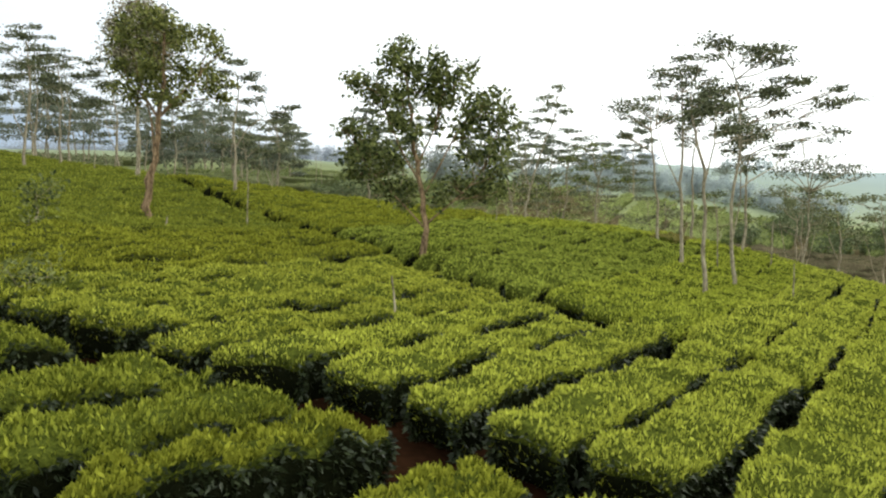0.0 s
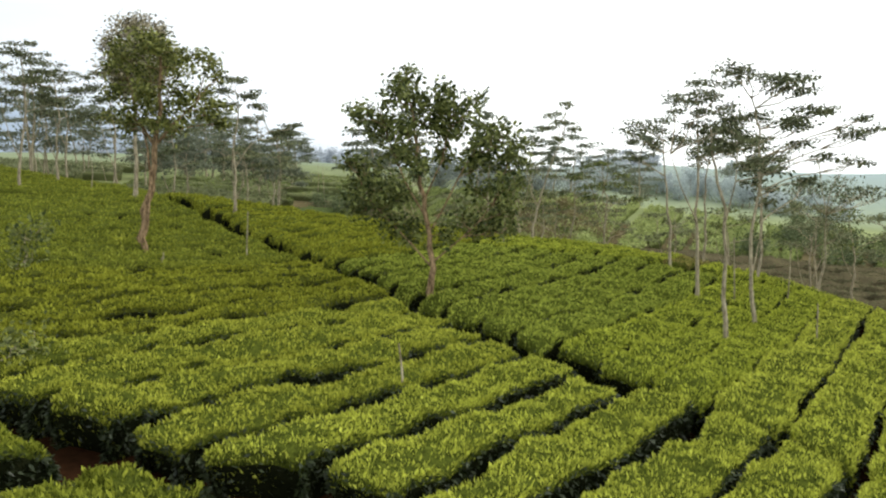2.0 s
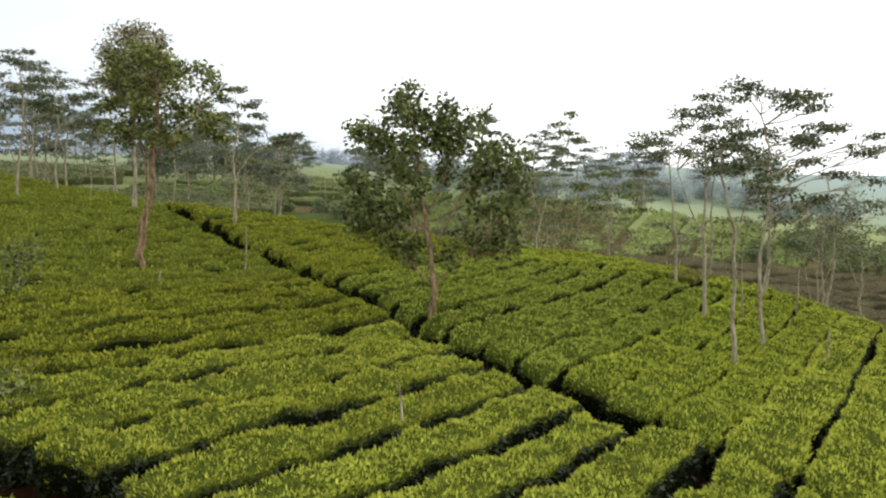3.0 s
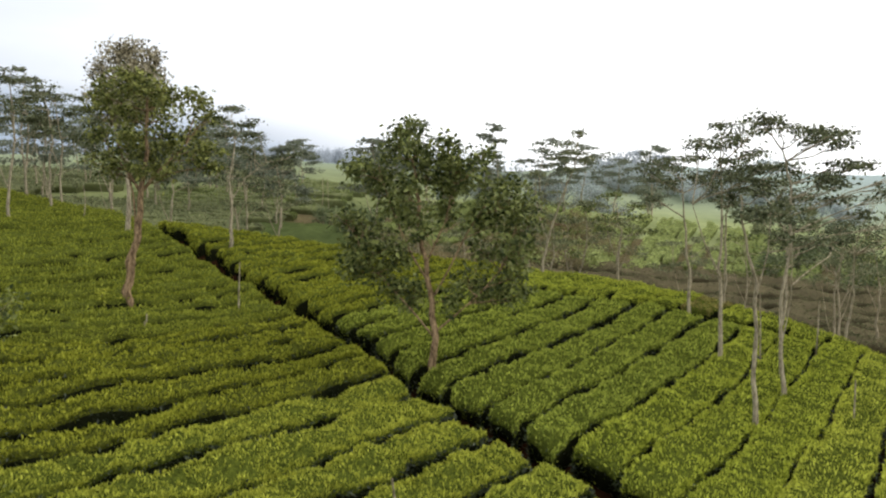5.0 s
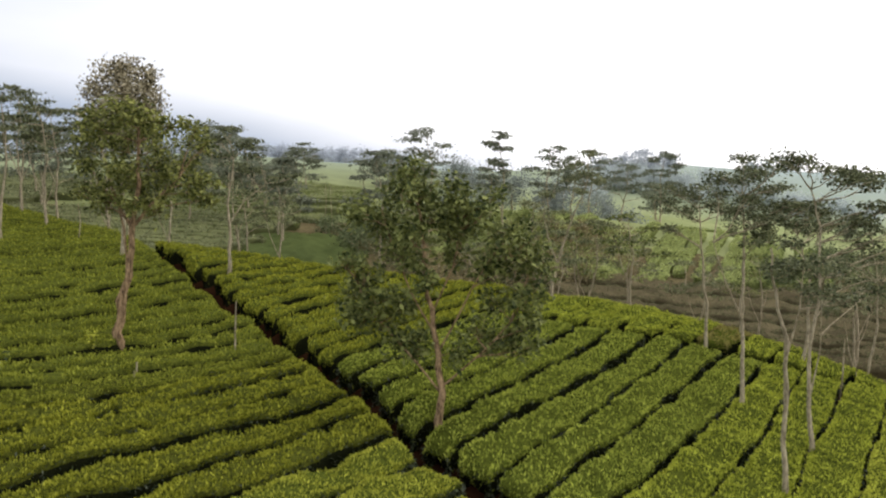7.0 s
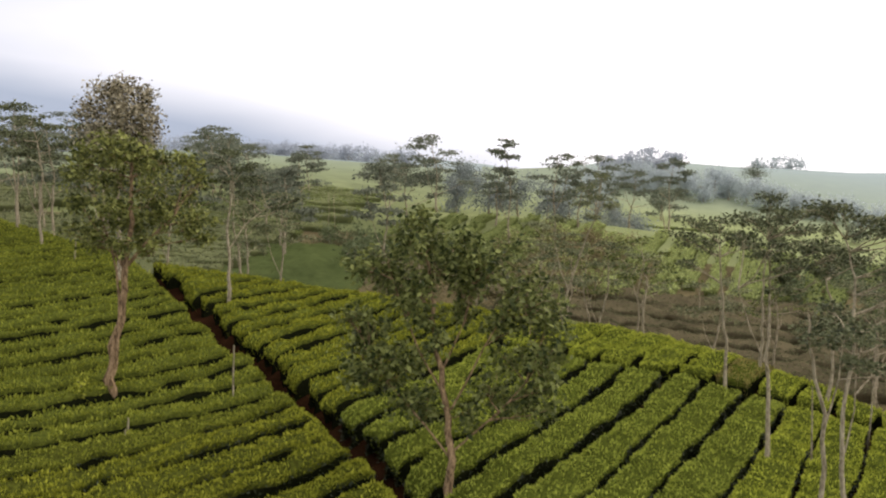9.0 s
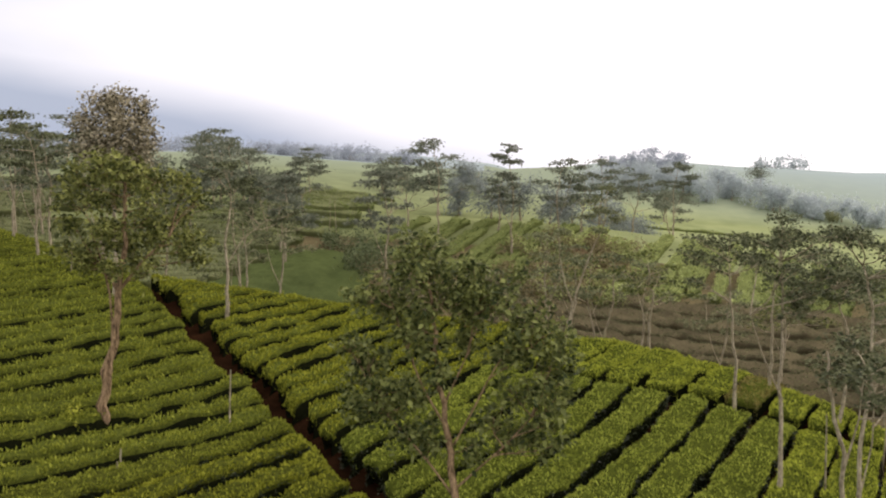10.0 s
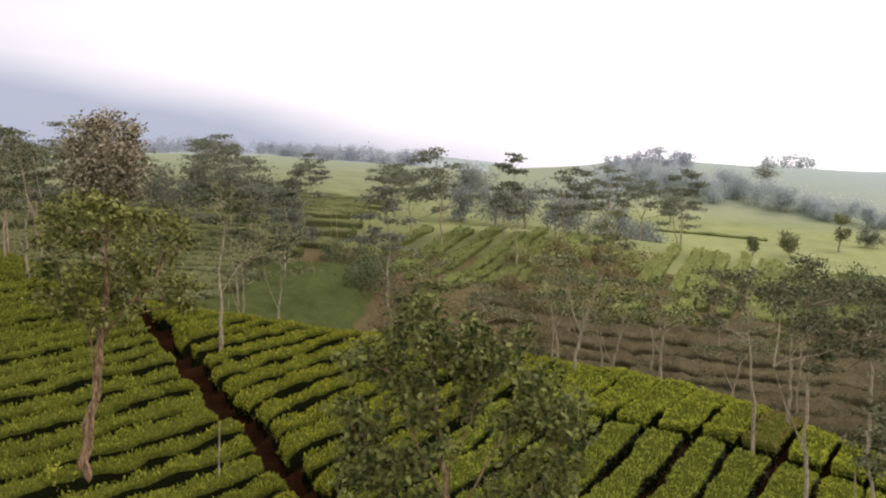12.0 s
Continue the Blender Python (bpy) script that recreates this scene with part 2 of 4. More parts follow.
def beyond(x, y):
    xx = 70 * np.tanh(x / 70)
    yy = 80 + 105 * np.tanh((y - 80) / 105)
    v = 0.2 - 0.10 * xx + 0.065 * (yy - 80)
    v = v - 6.5 * smooth01((x - 2) / 34) * smooth01((y - 97) / 30)
    v = v + 2.6 * np.exp(-((y - 94) / 11) ** 2) * np.exp(-((x - 10) / 30) ** 2)
    v = v + 1.6 * np.exp(-((y - 64) / 7) ** 2 - ((x + 11.5) / 6) ** 2)
    v = v - 1.0 * np.exp(-((y - 62) / 10) ** 2) * smooth01((x + 12) / 20)
    # one misty ridge to the right, then the land drops away
    ridge = 13.0 * np.exp(-((y - 258) / 40) ** 2) * smooth01((x + 5) / 48) * (0.9 + 0.2 * vnoise(x / 30.0, y / 90.0, 12))
    drop = 0.022 * np.maximum(0, np.hypot(x, y) - 450)
    return v + ridge - drop + 2.2 * (vnoise(x / 40.0, y / 40.0, 5) - 0.5) * smooth01((y - 90) / 60) + 5 * (vnoise(x / 150.0, y / 150.0, 8) - 0.6) * smooth01((y - 230) / 150)


def brow(x, y):
    """1 on the brow of the hill, less on its near side."""
    top = 48 + 0.6 * np.maximum(0, -16 - x)
    return (np.maximum(x + 10, 0) / 29) ** 4 + (np.maximum(y, 0) / top) ** 4


def ditch_y(x):
    """The ditch runs straight up the field with one slight bend."""
    return 22.75 - 1.35 * x + 1.1 * np.exp(-((x + 8.0) / 4.0) ** 2) + 0.5 * smooth01((x - 1) / 3) + 0.14 * np.sin(x * 1.3)


def land(x, y):
    s = smooth01((brow(x, y) ** 0.25 - 0.965) / 0.17)
    ditch = np.exp(-(((y - ditch_y(x)) / 1.68) / 0.45) ** 2) * smooth01((3.5 - x) / 2)
    return hill(x, y) * (1 - s) + beyond(x, y) * s - 0.32 * ditch * (1 - s)


def build_ground():
    ys = np.concatenate([np.linspace(-60, 0, 16)[:-1], np.arange(0, 110, 0.7), 110 * (3000 / 110.0) ** np.linspace(0, 1, 80)])
    us = np.concatenate([-np.geomspace(60, 4000, 40)[::-1], np.arange(-59, 59.5, 0.8), np.geomspace(60, 4000, 40)])
    X, Y = np.meshgrid(us, ys)
    Z = land(X, Y)
    v = np.stack([X, Y, Z], -1).reshape(-1, 3)
    w = len(us)
    a = np.arange(len(ys) - 1)[:, None] * w + np.arange(w - 1)[None, :]
    f = np.stack([a, a + 1, a + w + 1, a + w], -1).reshape(-1, 4)
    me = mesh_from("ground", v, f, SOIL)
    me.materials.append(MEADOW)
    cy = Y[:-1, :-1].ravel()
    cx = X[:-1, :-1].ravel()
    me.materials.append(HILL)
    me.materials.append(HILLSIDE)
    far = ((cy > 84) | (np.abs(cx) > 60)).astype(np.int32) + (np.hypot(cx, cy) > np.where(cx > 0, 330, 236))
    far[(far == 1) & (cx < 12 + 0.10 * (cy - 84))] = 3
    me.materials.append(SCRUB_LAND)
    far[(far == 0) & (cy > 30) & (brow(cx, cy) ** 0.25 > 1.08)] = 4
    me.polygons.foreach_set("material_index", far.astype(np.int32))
    tagged(new("ground", me), "red-brown plantation soil running out to green hills", "ground", kind="structure")


build_ground()

# ---- tea rows ----


def heading(x, y):
    """How far the rows drift to the right for each metre ahead."""
    r = np.clip(x + 2, 0, 18)
    return 0.9166 - 0.0110 * x - 0.01161 * y + 0.000223 * r * r + 0.000873 * r * (np.minimum(y, 42) - 20)


FLOW_X = np.arange(-100, 34, 0.25)
FLOW_Y = np.arange(-10, 85.1, 0.5)


def flow_table():
    """Across-place of each furrow at each y, followed both ways from y = 20."""
    table = np.zeros((len(FLOW_X), len(FLOW_Y)))
    start = int(np.argmin(np.abs(FLOW_Y - 20)))
    table[:, start] = FLOW_X
    for step, stop in ((1, len(FLOW_Y)), (-1, -1)):
        x = FLOW_X.copy()
        for k in range(start + step, stop, step):
            y, h = FLOW_Y[k - step], 0.5 * step
            x = x + h * heading(x + 0.5 * h * heading(x, y), y + 0.5 * h)
            table[:, k] = x
    return table


FLOW = flow_table()


def row_x(x0, y):
    """Across-place at y of the furrow that passes x0 at y = 20."""
    u = np.clip((x0 - FLOW_X[0]) / 0.25, 0, len(FLOW_X) - 1.001)
    i = int(u)
    line = FLOW[i] * (1 - (u - i)) + FLOW[i + 1] * (u - i)
    return np.interp(y, FLOW_Y, line)


def furrow(x0, y):
    return row_x(x0, y) + 0.30 * (vnoise(np.asarray(y) * 0.33, np.asarray(y) * 0 + x0 * 3.1, 9) - 0.5)


def meet(x0, a, b):
    """Where the furrow of x0 meets the line y = a + b x."""
    y = 20.0
    for _ in range(40):
        y = 0.5 * y + 0.5 * (a + b * row_x(x0, y))
    return y


def left_limit(q):
    y = np.linspace(0, 80, 161)
    inside = row_x(q, y) > -0.66 * y - 3
    return float(y[np.argmax(inside)]) if inside.any() else 99.0


def brow_end(q, reach=1.07):
    y = np.linspace(15, 75, 241)
    past = brow(row_x(q, y), y) ** 0.25 > reach
    return float(y[np.argmax(past)]) if past.any() else 75.0


# a clipped bush overhangs its stems: across-places and heights of the outline
W_ACROSS = np.array([.12, .075, .025, 0, .010, .04, .12, .28, .5, .72, .88, .96, .99, 1, .975, .925, .88])
W_RISE = np.array([0, .30, .58, .82, .93, .97, .99, 1, 1, 1, .99, .97, .93, .82, .58, .30, 0])
END_IN = np.array([.30, .12, .0, .03, .10, .25])
END_RISE = np.array([0, .40, .70, .86, .94, .98])
END_TUCK = np.array([.07, .06, .05, .03, .015, .005])


def furrow_width(x0):
    """Some furrows are trodden wide, others nearly grown shut."""
    v = math.sin(x0 * 12.9898) * 43758.5453
    return 0.7 + 0.6 * (v - math.floor(v))


def hedge_mesh(left, right, gap, height, seed, rough=1.0, sides=(1.0, 1.0)):
    """The leafy body between two lines of plan points: a grid of points, along by across."""
    mid = 0.5 * (left + right)
    run = np.concatenate([[0], np.cumsum(np.linalg.norm(np.diff(mid, axis=0), axis=1))])
    total = run[-1]
    inner = np.linspace(0.4, total - 0.4, max(4, len(left) - 3))
    at = np.concatenate([END_IN, inner, total - END_IN[::-1]])
    cap = np.concatenate([END_RISE, np.ones(len(inner)), END_RISE[::-1]])
    left = np.stack([np.interp(at, run, left[:, c]) for c in (0, 1)], -1)
    right = np.stack([np.interp(at, run, right[:, c]) for c in (0, 1)], -1)
    across = np.linalg.norm(right - left, axis=1, keepdims=True)
    open_l = vnoise(left[:, 1] * 0.9, left[:, 0] * 0.9, 21)[:, None]
    open_r = vnoise(right[:, 1] * 0.9, right[:, 0] * 0.9, 21)[:, None]
    il, ir = gap * sides[0] * (0.50 + 1.0 * open_l) / across / 2, gap * sides[1] * (0.50 + 1.0 * open_r) / across / 2
    tuck = np.concatenate([END_TUCK, np.zeros(len(inner)), END_TUCK[::-1]])[:, None]
    W = il + tuck + (1 - il - ir - 2 * tuck) * W_ACROSS[None, :]
    P = left[:, None, :] * (1 - W[..., None]) + right[:, None, :] * W[..., None]
    X, Y = P[..., 0], P[..., 1]
    top = height + rough * (0.20 * (vnoise(X * 0.9, Y * 0.9, 2) - 0.5) + 0.17 * (vnoise(X * 2.6, Y * 2.6, 4) - 0.5) + 0.09 * (vnoise(X * 7.3, Y * 7.3, 14) - 0.5))
    Z = land(X, Y) - 0.06 + (top + 0.06) * W_RISE[None, :] * cap[:, None]
    wob = 0.12 * rough * (vnoise(X * 4 + Z * 4, Y * 4 - Z * 3, 6) - 0.5)
    return np.stack([X + wob, Y + wob * 0.6, Z], -1), across


def clothe(v, density, leaf, gen, area, up=1.0, side_share=0.14):
    """Leaf blades strewn over the top and shoulders of a body grid."""
    ns, k = v.shape[:2]
    m = int(area * density * 0.86)
    si, wi = gen.random(m) * (ns - 1.001), gen.random(m) * (k - 9) + 4
    wi = np.where(gen.random(m) < side_share, np.where(gen.random(m) < 0.5, 2.8 + 2 * gen.random(m), k - 5.8 + 2 * gen.random(m)), wi)
    i, j = si.astype(int), wi.astype(int)
    fs, fw = (si - i)[:, None], (wi - j)[:, None]
    p = (v[i, j] * (1 - fs) + v[i + 1, j] * fs) * (1 - fw) + (v[i, j + 1] * (1 - fs) + v[i + 1, j + 1] * fs) * fw
    patch = 0.5 * vnoise(p[:, 0] * 2.3, p[:, 1] * 2.3, 41) + 0.5 * vnoise(p[:, 0] * 6.1, p[:, 1] * 6.1, 42)
    # leaves thin out along creases, baring the shade-dark body
    crease = np.abs(vnoise(p[:, 0] * 1.35, p[:, 1] * 1.35, 43) - 0.5)
    keep = gen.random(m) < np.clip((patch - 0.20) * 3.2, 0.24, 1) * np.clip(crease / 0.06, 0.22, 1)
    p, wi = p[keep], wi[keep]
    m = len(p)
    out = (wi / k - 0.5)
    d = gen.normal(size=(m, 3)) * 0.5 + np.array([0, 0, up])
    d[:, 0] += out * 1.2
    d[:, 1] -= out * 0.8
    lift = np.abs(gen.normal(size=m)) * leaf * 0.35
    p = p + np.stack([lift * 0, lift * 0, lift - 0.02], -1)
    size = leaf * (0.53 + 1.08 * gen.random(m) ** 1.4)
    return leaf_quads(p, d, size, size * (0.24 + 0.18 * gen.random(m)), gen)


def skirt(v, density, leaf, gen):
    """Lower leaves hanging down the sides and the ends, their colour darkened for shade."""
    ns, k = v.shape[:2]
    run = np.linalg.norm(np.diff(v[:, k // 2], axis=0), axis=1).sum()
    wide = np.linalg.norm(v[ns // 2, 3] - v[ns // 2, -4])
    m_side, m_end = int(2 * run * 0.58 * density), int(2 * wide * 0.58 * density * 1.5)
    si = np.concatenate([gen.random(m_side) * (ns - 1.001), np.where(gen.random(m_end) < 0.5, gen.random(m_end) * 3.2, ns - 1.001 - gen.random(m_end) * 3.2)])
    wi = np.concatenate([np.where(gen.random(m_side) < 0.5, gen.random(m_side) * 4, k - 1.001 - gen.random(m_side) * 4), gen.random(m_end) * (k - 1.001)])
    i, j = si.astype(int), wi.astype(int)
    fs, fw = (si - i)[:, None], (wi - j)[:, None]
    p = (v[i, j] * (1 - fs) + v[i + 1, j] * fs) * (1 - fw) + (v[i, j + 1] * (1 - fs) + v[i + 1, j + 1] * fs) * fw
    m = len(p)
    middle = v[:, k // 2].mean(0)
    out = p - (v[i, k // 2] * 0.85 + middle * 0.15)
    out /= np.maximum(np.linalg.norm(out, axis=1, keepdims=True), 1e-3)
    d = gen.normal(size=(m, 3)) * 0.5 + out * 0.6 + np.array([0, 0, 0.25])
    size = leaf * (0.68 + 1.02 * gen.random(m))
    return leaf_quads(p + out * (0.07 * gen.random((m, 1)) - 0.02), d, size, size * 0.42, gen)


def hedge_body(v, name, mat, stems):
    ns, k = v.shape[:2]
    a = np.arange(ns - 1)[:, None] * k + np.arange(k - 1)[None, :]
    f = np.stack([a, a + 1, a + k + 1, a + k], -1).reshape(-1, 4)
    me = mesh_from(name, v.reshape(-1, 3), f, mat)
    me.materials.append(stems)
    # tea hedges' sides and ends: the stems colour that carries furrow shade
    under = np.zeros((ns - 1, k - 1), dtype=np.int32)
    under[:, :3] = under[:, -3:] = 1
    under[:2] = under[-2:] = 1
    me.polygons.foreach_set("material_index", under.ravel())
    return new(name, me)


def tea_hedge(x0l, x0r, lo, hi, gap, seed, height=0.80, step=0.22, density=420, leaf=0.075, shoot=None, skirted=0, body=None, rough=1.0, shoulder=0.14, label="clipped green tea hedge in a plantation row"):
    """One clipped hedge between two furrows, from y lo(x0) to hi(x0)."""
    gen = np.random.default_rng(seed)
    yl0, yl1, yr0, yr1 = lo(x0l), hi(x0l), lo(x0r), hi(x0r)
    if min(yl1 - yl0, yr1 - yr0) < 0.9:
        return None
    length = 0.5 * (yl1 - yl0 + yr1 - yr0) * 1.2
    s = np.linspace(0, 1, max(8, int(length / step)))
    ys_l, ys_r = yl0 + (yl1 - yl0) * s, yr0 + (yr1 - yr0) * s
    v, across = hedge_mesh(np.stack([furrow(x0l, ys_l), ys_l], -1), np.stack([furrow(x0r, ys_r), ys_r], -1), gap, height, seed, rough, (furrow_width(x0l), furrow_width(x0r)))
    ob = tagged(hedge_body(v, "tea_hedge", body or HEDGE, SHADED_STEMS), label, "tea hedge", "tea hedges")
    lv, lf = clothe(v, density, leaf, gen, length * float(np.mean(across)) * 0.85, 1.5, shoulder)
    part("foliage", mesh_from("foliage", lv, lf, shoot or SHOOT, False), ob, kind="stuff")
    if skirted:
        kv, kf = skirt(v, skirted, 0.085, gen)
        part("lower_foliage", mesh_from("lower_foliage", kv, kf, UNDERLEAF, False), ob, "glossy lower tea leaves darkened for shade", "stuff")
    return ob


def at_ditch(x0, off):
    """Where the furrow of x0 meets the ditch, off metres of y before or past its middle."""
    y = 20.0
    for _ in range(60):
        y = 0.6 * y + 0.4 * (ditch_y(row_x(x0, y)) + off)
    return y



def ragged(q, seed, amount=0.6):
    """Uneven row ends; the same for both hedges at a furrow."""
    return amount * (float(vnoise(np.array(q * 1.7), np.array(seed * 1.3), seed)) - 0.5)


def field_line(k):
    """The k-th furrow of the field before the ditch."""
    return float(np.interp(0.45 + 1.785 * k, [-78.1, -42.4, -21.0, 0.45, 14.7], [-80.8, -43.04, -21.0, 0.33, 13.94]))


def upper_line(k):
    """The k-th furrow of the field across the ditch."""
    return -1.36 + (1.713 if k > -1 else 1.83) * (k + 1) - 1.713


def jut(seed):
    """How far one hedge's end stands out before its neighbours'."""
    v = math.sin(seed * 12.9898) * 43758.5453
    return 0.4 * (v - math.floor(v)) - 0.2


NEAR_LINES = (-2.0, -0.1, 1.8, 4.0, 5.85, 7.5, 9.35, 11.2, 13.1, 15.0)  # furrows on the near side of the path


def build_tea():
    seed = 100
    cut = at_ditch
    # field between the foreground path and the ditch
    for k in range(-44, 8):
        a, b = field_line(k), field_line(k + 1)
        step_out = jut(k)
        lo = lambda q: max(meet(q, 10.45, -0.42) + 0.75 * math.exp(-((q - 4.3) / 1.4) ** 2) + ragged(q, 3), left_limit(q))
        hi = lambda q: cut(q, -0.86 if q < 6.5 else -0.16) + ragged(q, 4) + (step_out if q < 6 else 0)
        near, mid = a > -5, a > -16
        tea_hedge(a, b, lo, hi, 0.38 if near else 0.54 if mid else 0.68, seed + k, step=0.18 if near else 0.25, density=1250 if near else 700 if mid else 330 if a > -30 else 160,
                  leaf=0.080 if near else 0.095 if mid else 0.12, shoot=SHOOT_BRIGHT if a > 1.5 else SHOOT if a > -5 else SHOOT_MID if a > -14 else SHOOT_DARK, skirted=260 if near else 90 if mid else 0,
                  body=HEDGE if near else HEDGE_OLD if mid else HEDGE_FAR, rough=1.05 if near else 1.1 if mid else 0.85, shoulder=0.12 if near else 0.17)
    # field across the ditch up to the cross cut and over the brow
    for k in range(-23, 13):
        a, b = upper_line(k), upper_line(k + 1)
        step_out = jut(k + 60)
        lo = lambda q: cut(q, 0.86 if q < 6.5 else 0.16) + ragged(q, 5) + (step_out if q < 5 else 0)
        mid = lambda q: min(meet(q, 40.45, -0.42), brow_end(q))
        near = a > 0
        if a > -14:
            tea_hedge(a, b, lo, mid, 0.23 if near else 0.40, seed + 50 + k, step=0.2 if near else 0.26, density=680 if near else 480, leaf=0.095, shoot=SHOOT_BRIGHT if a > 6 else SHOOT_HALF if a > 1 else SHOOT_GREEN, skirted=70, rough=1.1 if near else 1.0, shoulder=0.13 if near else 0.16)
            tea_hedge(a, b, lambda q: meet(q, 41.4, -0.42) + ragged(q, 8, 0.4), brow_end, 0.27, seed + 150 + k, step=0.3, density=380, leaf=0.11, shoot=SHOOT_DRY if -2 < a < 0.2 else SHOOT_HALF,
                      label="tea hedge with dry brownish tops on the brow" if -2 < a < 0.2 else "clipped green tea hedge in a plantation row")
        else:
            tea_hedge(a, b, lo, brow_end, 0.6, seed + 50 + k, step=0.3, density=320, leaf=0.12, shoot=SHOOT_MID, body=HEDGE_FAR, rough=0.85, shoulder=0.16)
    # bushes on the near side of the foreground path
    for k, (a, b) in enumerate(zip(NEAR_LINES, NEAR_LINES[1:])):
        tea_hedge(a, b, lambda q: meet(q, 5.2, -0.5), lambda q: meet(q, 9.0 + 0.35 * math.exp(-((q - 6.2) / 2.2) ** 2), -0.49) + ragged(q, 6, 0.6), 0.95, seed + 250 + k, step=0.12, density=1500, leaf=0.090,
                  shoot=SHOOT if a > 9 else SHOOT_MID if a > 5.5 else SHOOT_SHADE, skirted=420, rough=1.7, shoulder=0.07)

    # the field goes on behind, over a second path
    for k in range(-4, 9):
        a = 0.56 + 1.875 * k
        tea_hedge(a, a + 1.875, lambda q: meet(q, -8.0, -0.5), lambda q: meet(q, 4.2 if q > 0.5 else 7.6, -0.5) + ragged(q, 7, 0.8), 0.42, seed + 280 + k, step=0.3, density=170, leaf=0.12, shoot=SHOOT_MID)


def contour_rows(name, xs, ys, lean, pitch, height, mat, leaf_mat, density, leaf, label, category, group, seed, gap=0.5, along_x=True, rough=1.0, step=0.6, fray=3.0):
    """Straight rows over a stretch of land. along_x: they run across, else they run away."""
    k = 0
    lo, hi = (ys, xs) if along_x else (xs, ys)
    for c in np.arange(lo[0], lo[1], pitch):
        gen = np.random.default_rng(seed + k)
        k += 1
        t0, t1 = hi[0] + gen.random() * fray, hi[1] - gen.random() * fray
        t = np.arange(t0, t1, step)
        wig = 0.5 * (vnoise(t * 0.12, t * 0 + 3.3, seed) - 0.5)
        if along_x:
            left, right = np.stack([t, c + lean * (t - t0) + wig], -1), np.stack([t, c + pitch + lean * (t - t0) + wig], -1)
        else:
            left, right = np.stack([c + lean * (t - t0) + wig, t], -1), np.stack([c + pitch + lean * (t - t0) + wig, t], -1)
        if along_x:
            left, right = right, left
        keep = brow(left[:, 0], left[:, 1]) ** 0.25 > 1.09
        left, right = left[keep], right[keep]
        if len(left) < 8:
            continue
        v, across = hedge_mesh(left, right, gap, height, seed + k, rough)
        ob = tagged(hedge_body(v, name, mat, mat), label, category, group)
        lv, lf = clothe(v, density, leaf, gen, len(left) * step * float(np.mean(across)), 0.6, 0.3)
        part("foliage", mesh_from("foliage", lv, lf, leaf_mat, False), ob, kind="stuff")


build_tea()
# the hollow beyond the brow: brown, hard-pruned rows; the far slope: green rows and overgrown ones
contour_rows("pruned_tea_hedge", (-1.5, 48), (49.5, 70.5), 0.0, 3.3, 0.7, PRUNED, PRUNED_LEAF, 150, 0.13, "brown hard-pruned tea row in the hollow", "tea row", "pruned tea rows", 3000, 0.75, True, 2.4)
contour_rows("far_tea_hedge", (-13, 4), (74, 95), 0.45, 1.35, 0.42, FAR_TEA, FAR_LEAF, 100, 0.17, "green tea row climbing the far slope", "tea row", "far tea rows", 3200, 0.24, False, 2.4, 0.6, 6.0)
contour_rows("far_tea_hedge", (4, 23), (71, 93), 0.42, 1.5, 0.65, FAR_TEA, LEAF_BUSH, 75, 0.22, "bright green tea row on the far slope", "tea row", "far tea rows", 3400, 0.42, False, 2.6, 0.6, 5.0)
contour_rows("far_tea_hedge", (23, 48), (72, 95), 0.42, 1.9, 0.6, FAR_TEA, FAR_LEAF, 60, 0.22, "green tea row on the far slope beside the meadow", "tea row", "far tea rows", 3500, 0.42, False, 2.4, 0.7, 6.0)
contour_rows("far_tea_hedge", (-62, -17.5), (53, 76), 0.16, 2.0, 0.8, FAR_OLD, LEAF_GREY, 30, 0.28, "green tea row on the rising land behind the brow", "tea row", "far tea rows", 3600, 0.55, True, 1.2, 0.8)
contour_rows("far_tea_hedge", (-40, -13), (76, 97), -0.05, 2.1, 0.7, FAR_OLD, FAR_LEAF, 45, 0.2, "green tea hedge on the hillside behind the bank", "tea row", "far tea rows", 3700, 0.6, True, 1.4, 0.9, 14.0)
contour_rows("far_tea_hedge", (-31, -12), (101, 126), 0.02, 1.9, 0.6, FAR_OLD, FAR_LEAF, 40, 0.2, "dull green terraced tea row on the misty hillside", "tea row", "far tea rows", 3900, 0.9, True, 1.2, 1.0, 5.0)
contour_rows("far_tea_hedge", (-80, -40), (76, 108), 0.1, 3.0, 0.9, FAR_OLD, LEAF_GREY, 18, 0.34, "dull green terraced tea row on the misty hillside", "tea row", "far tea rows", 4100, 0.9, True, 1.2, 1.2, 10.0)
contour_rows("hedgerow", (29, 59), (167.5, 168.5), -0.1, 1.2, 0.4, FAR_TEA, FAR_LEAF, 40, 0.25, "low dark hedgerow crossing the pale meadow", "hedgerow", "hedgerows", 3950, 0.3, True, 2.0, 1.0)


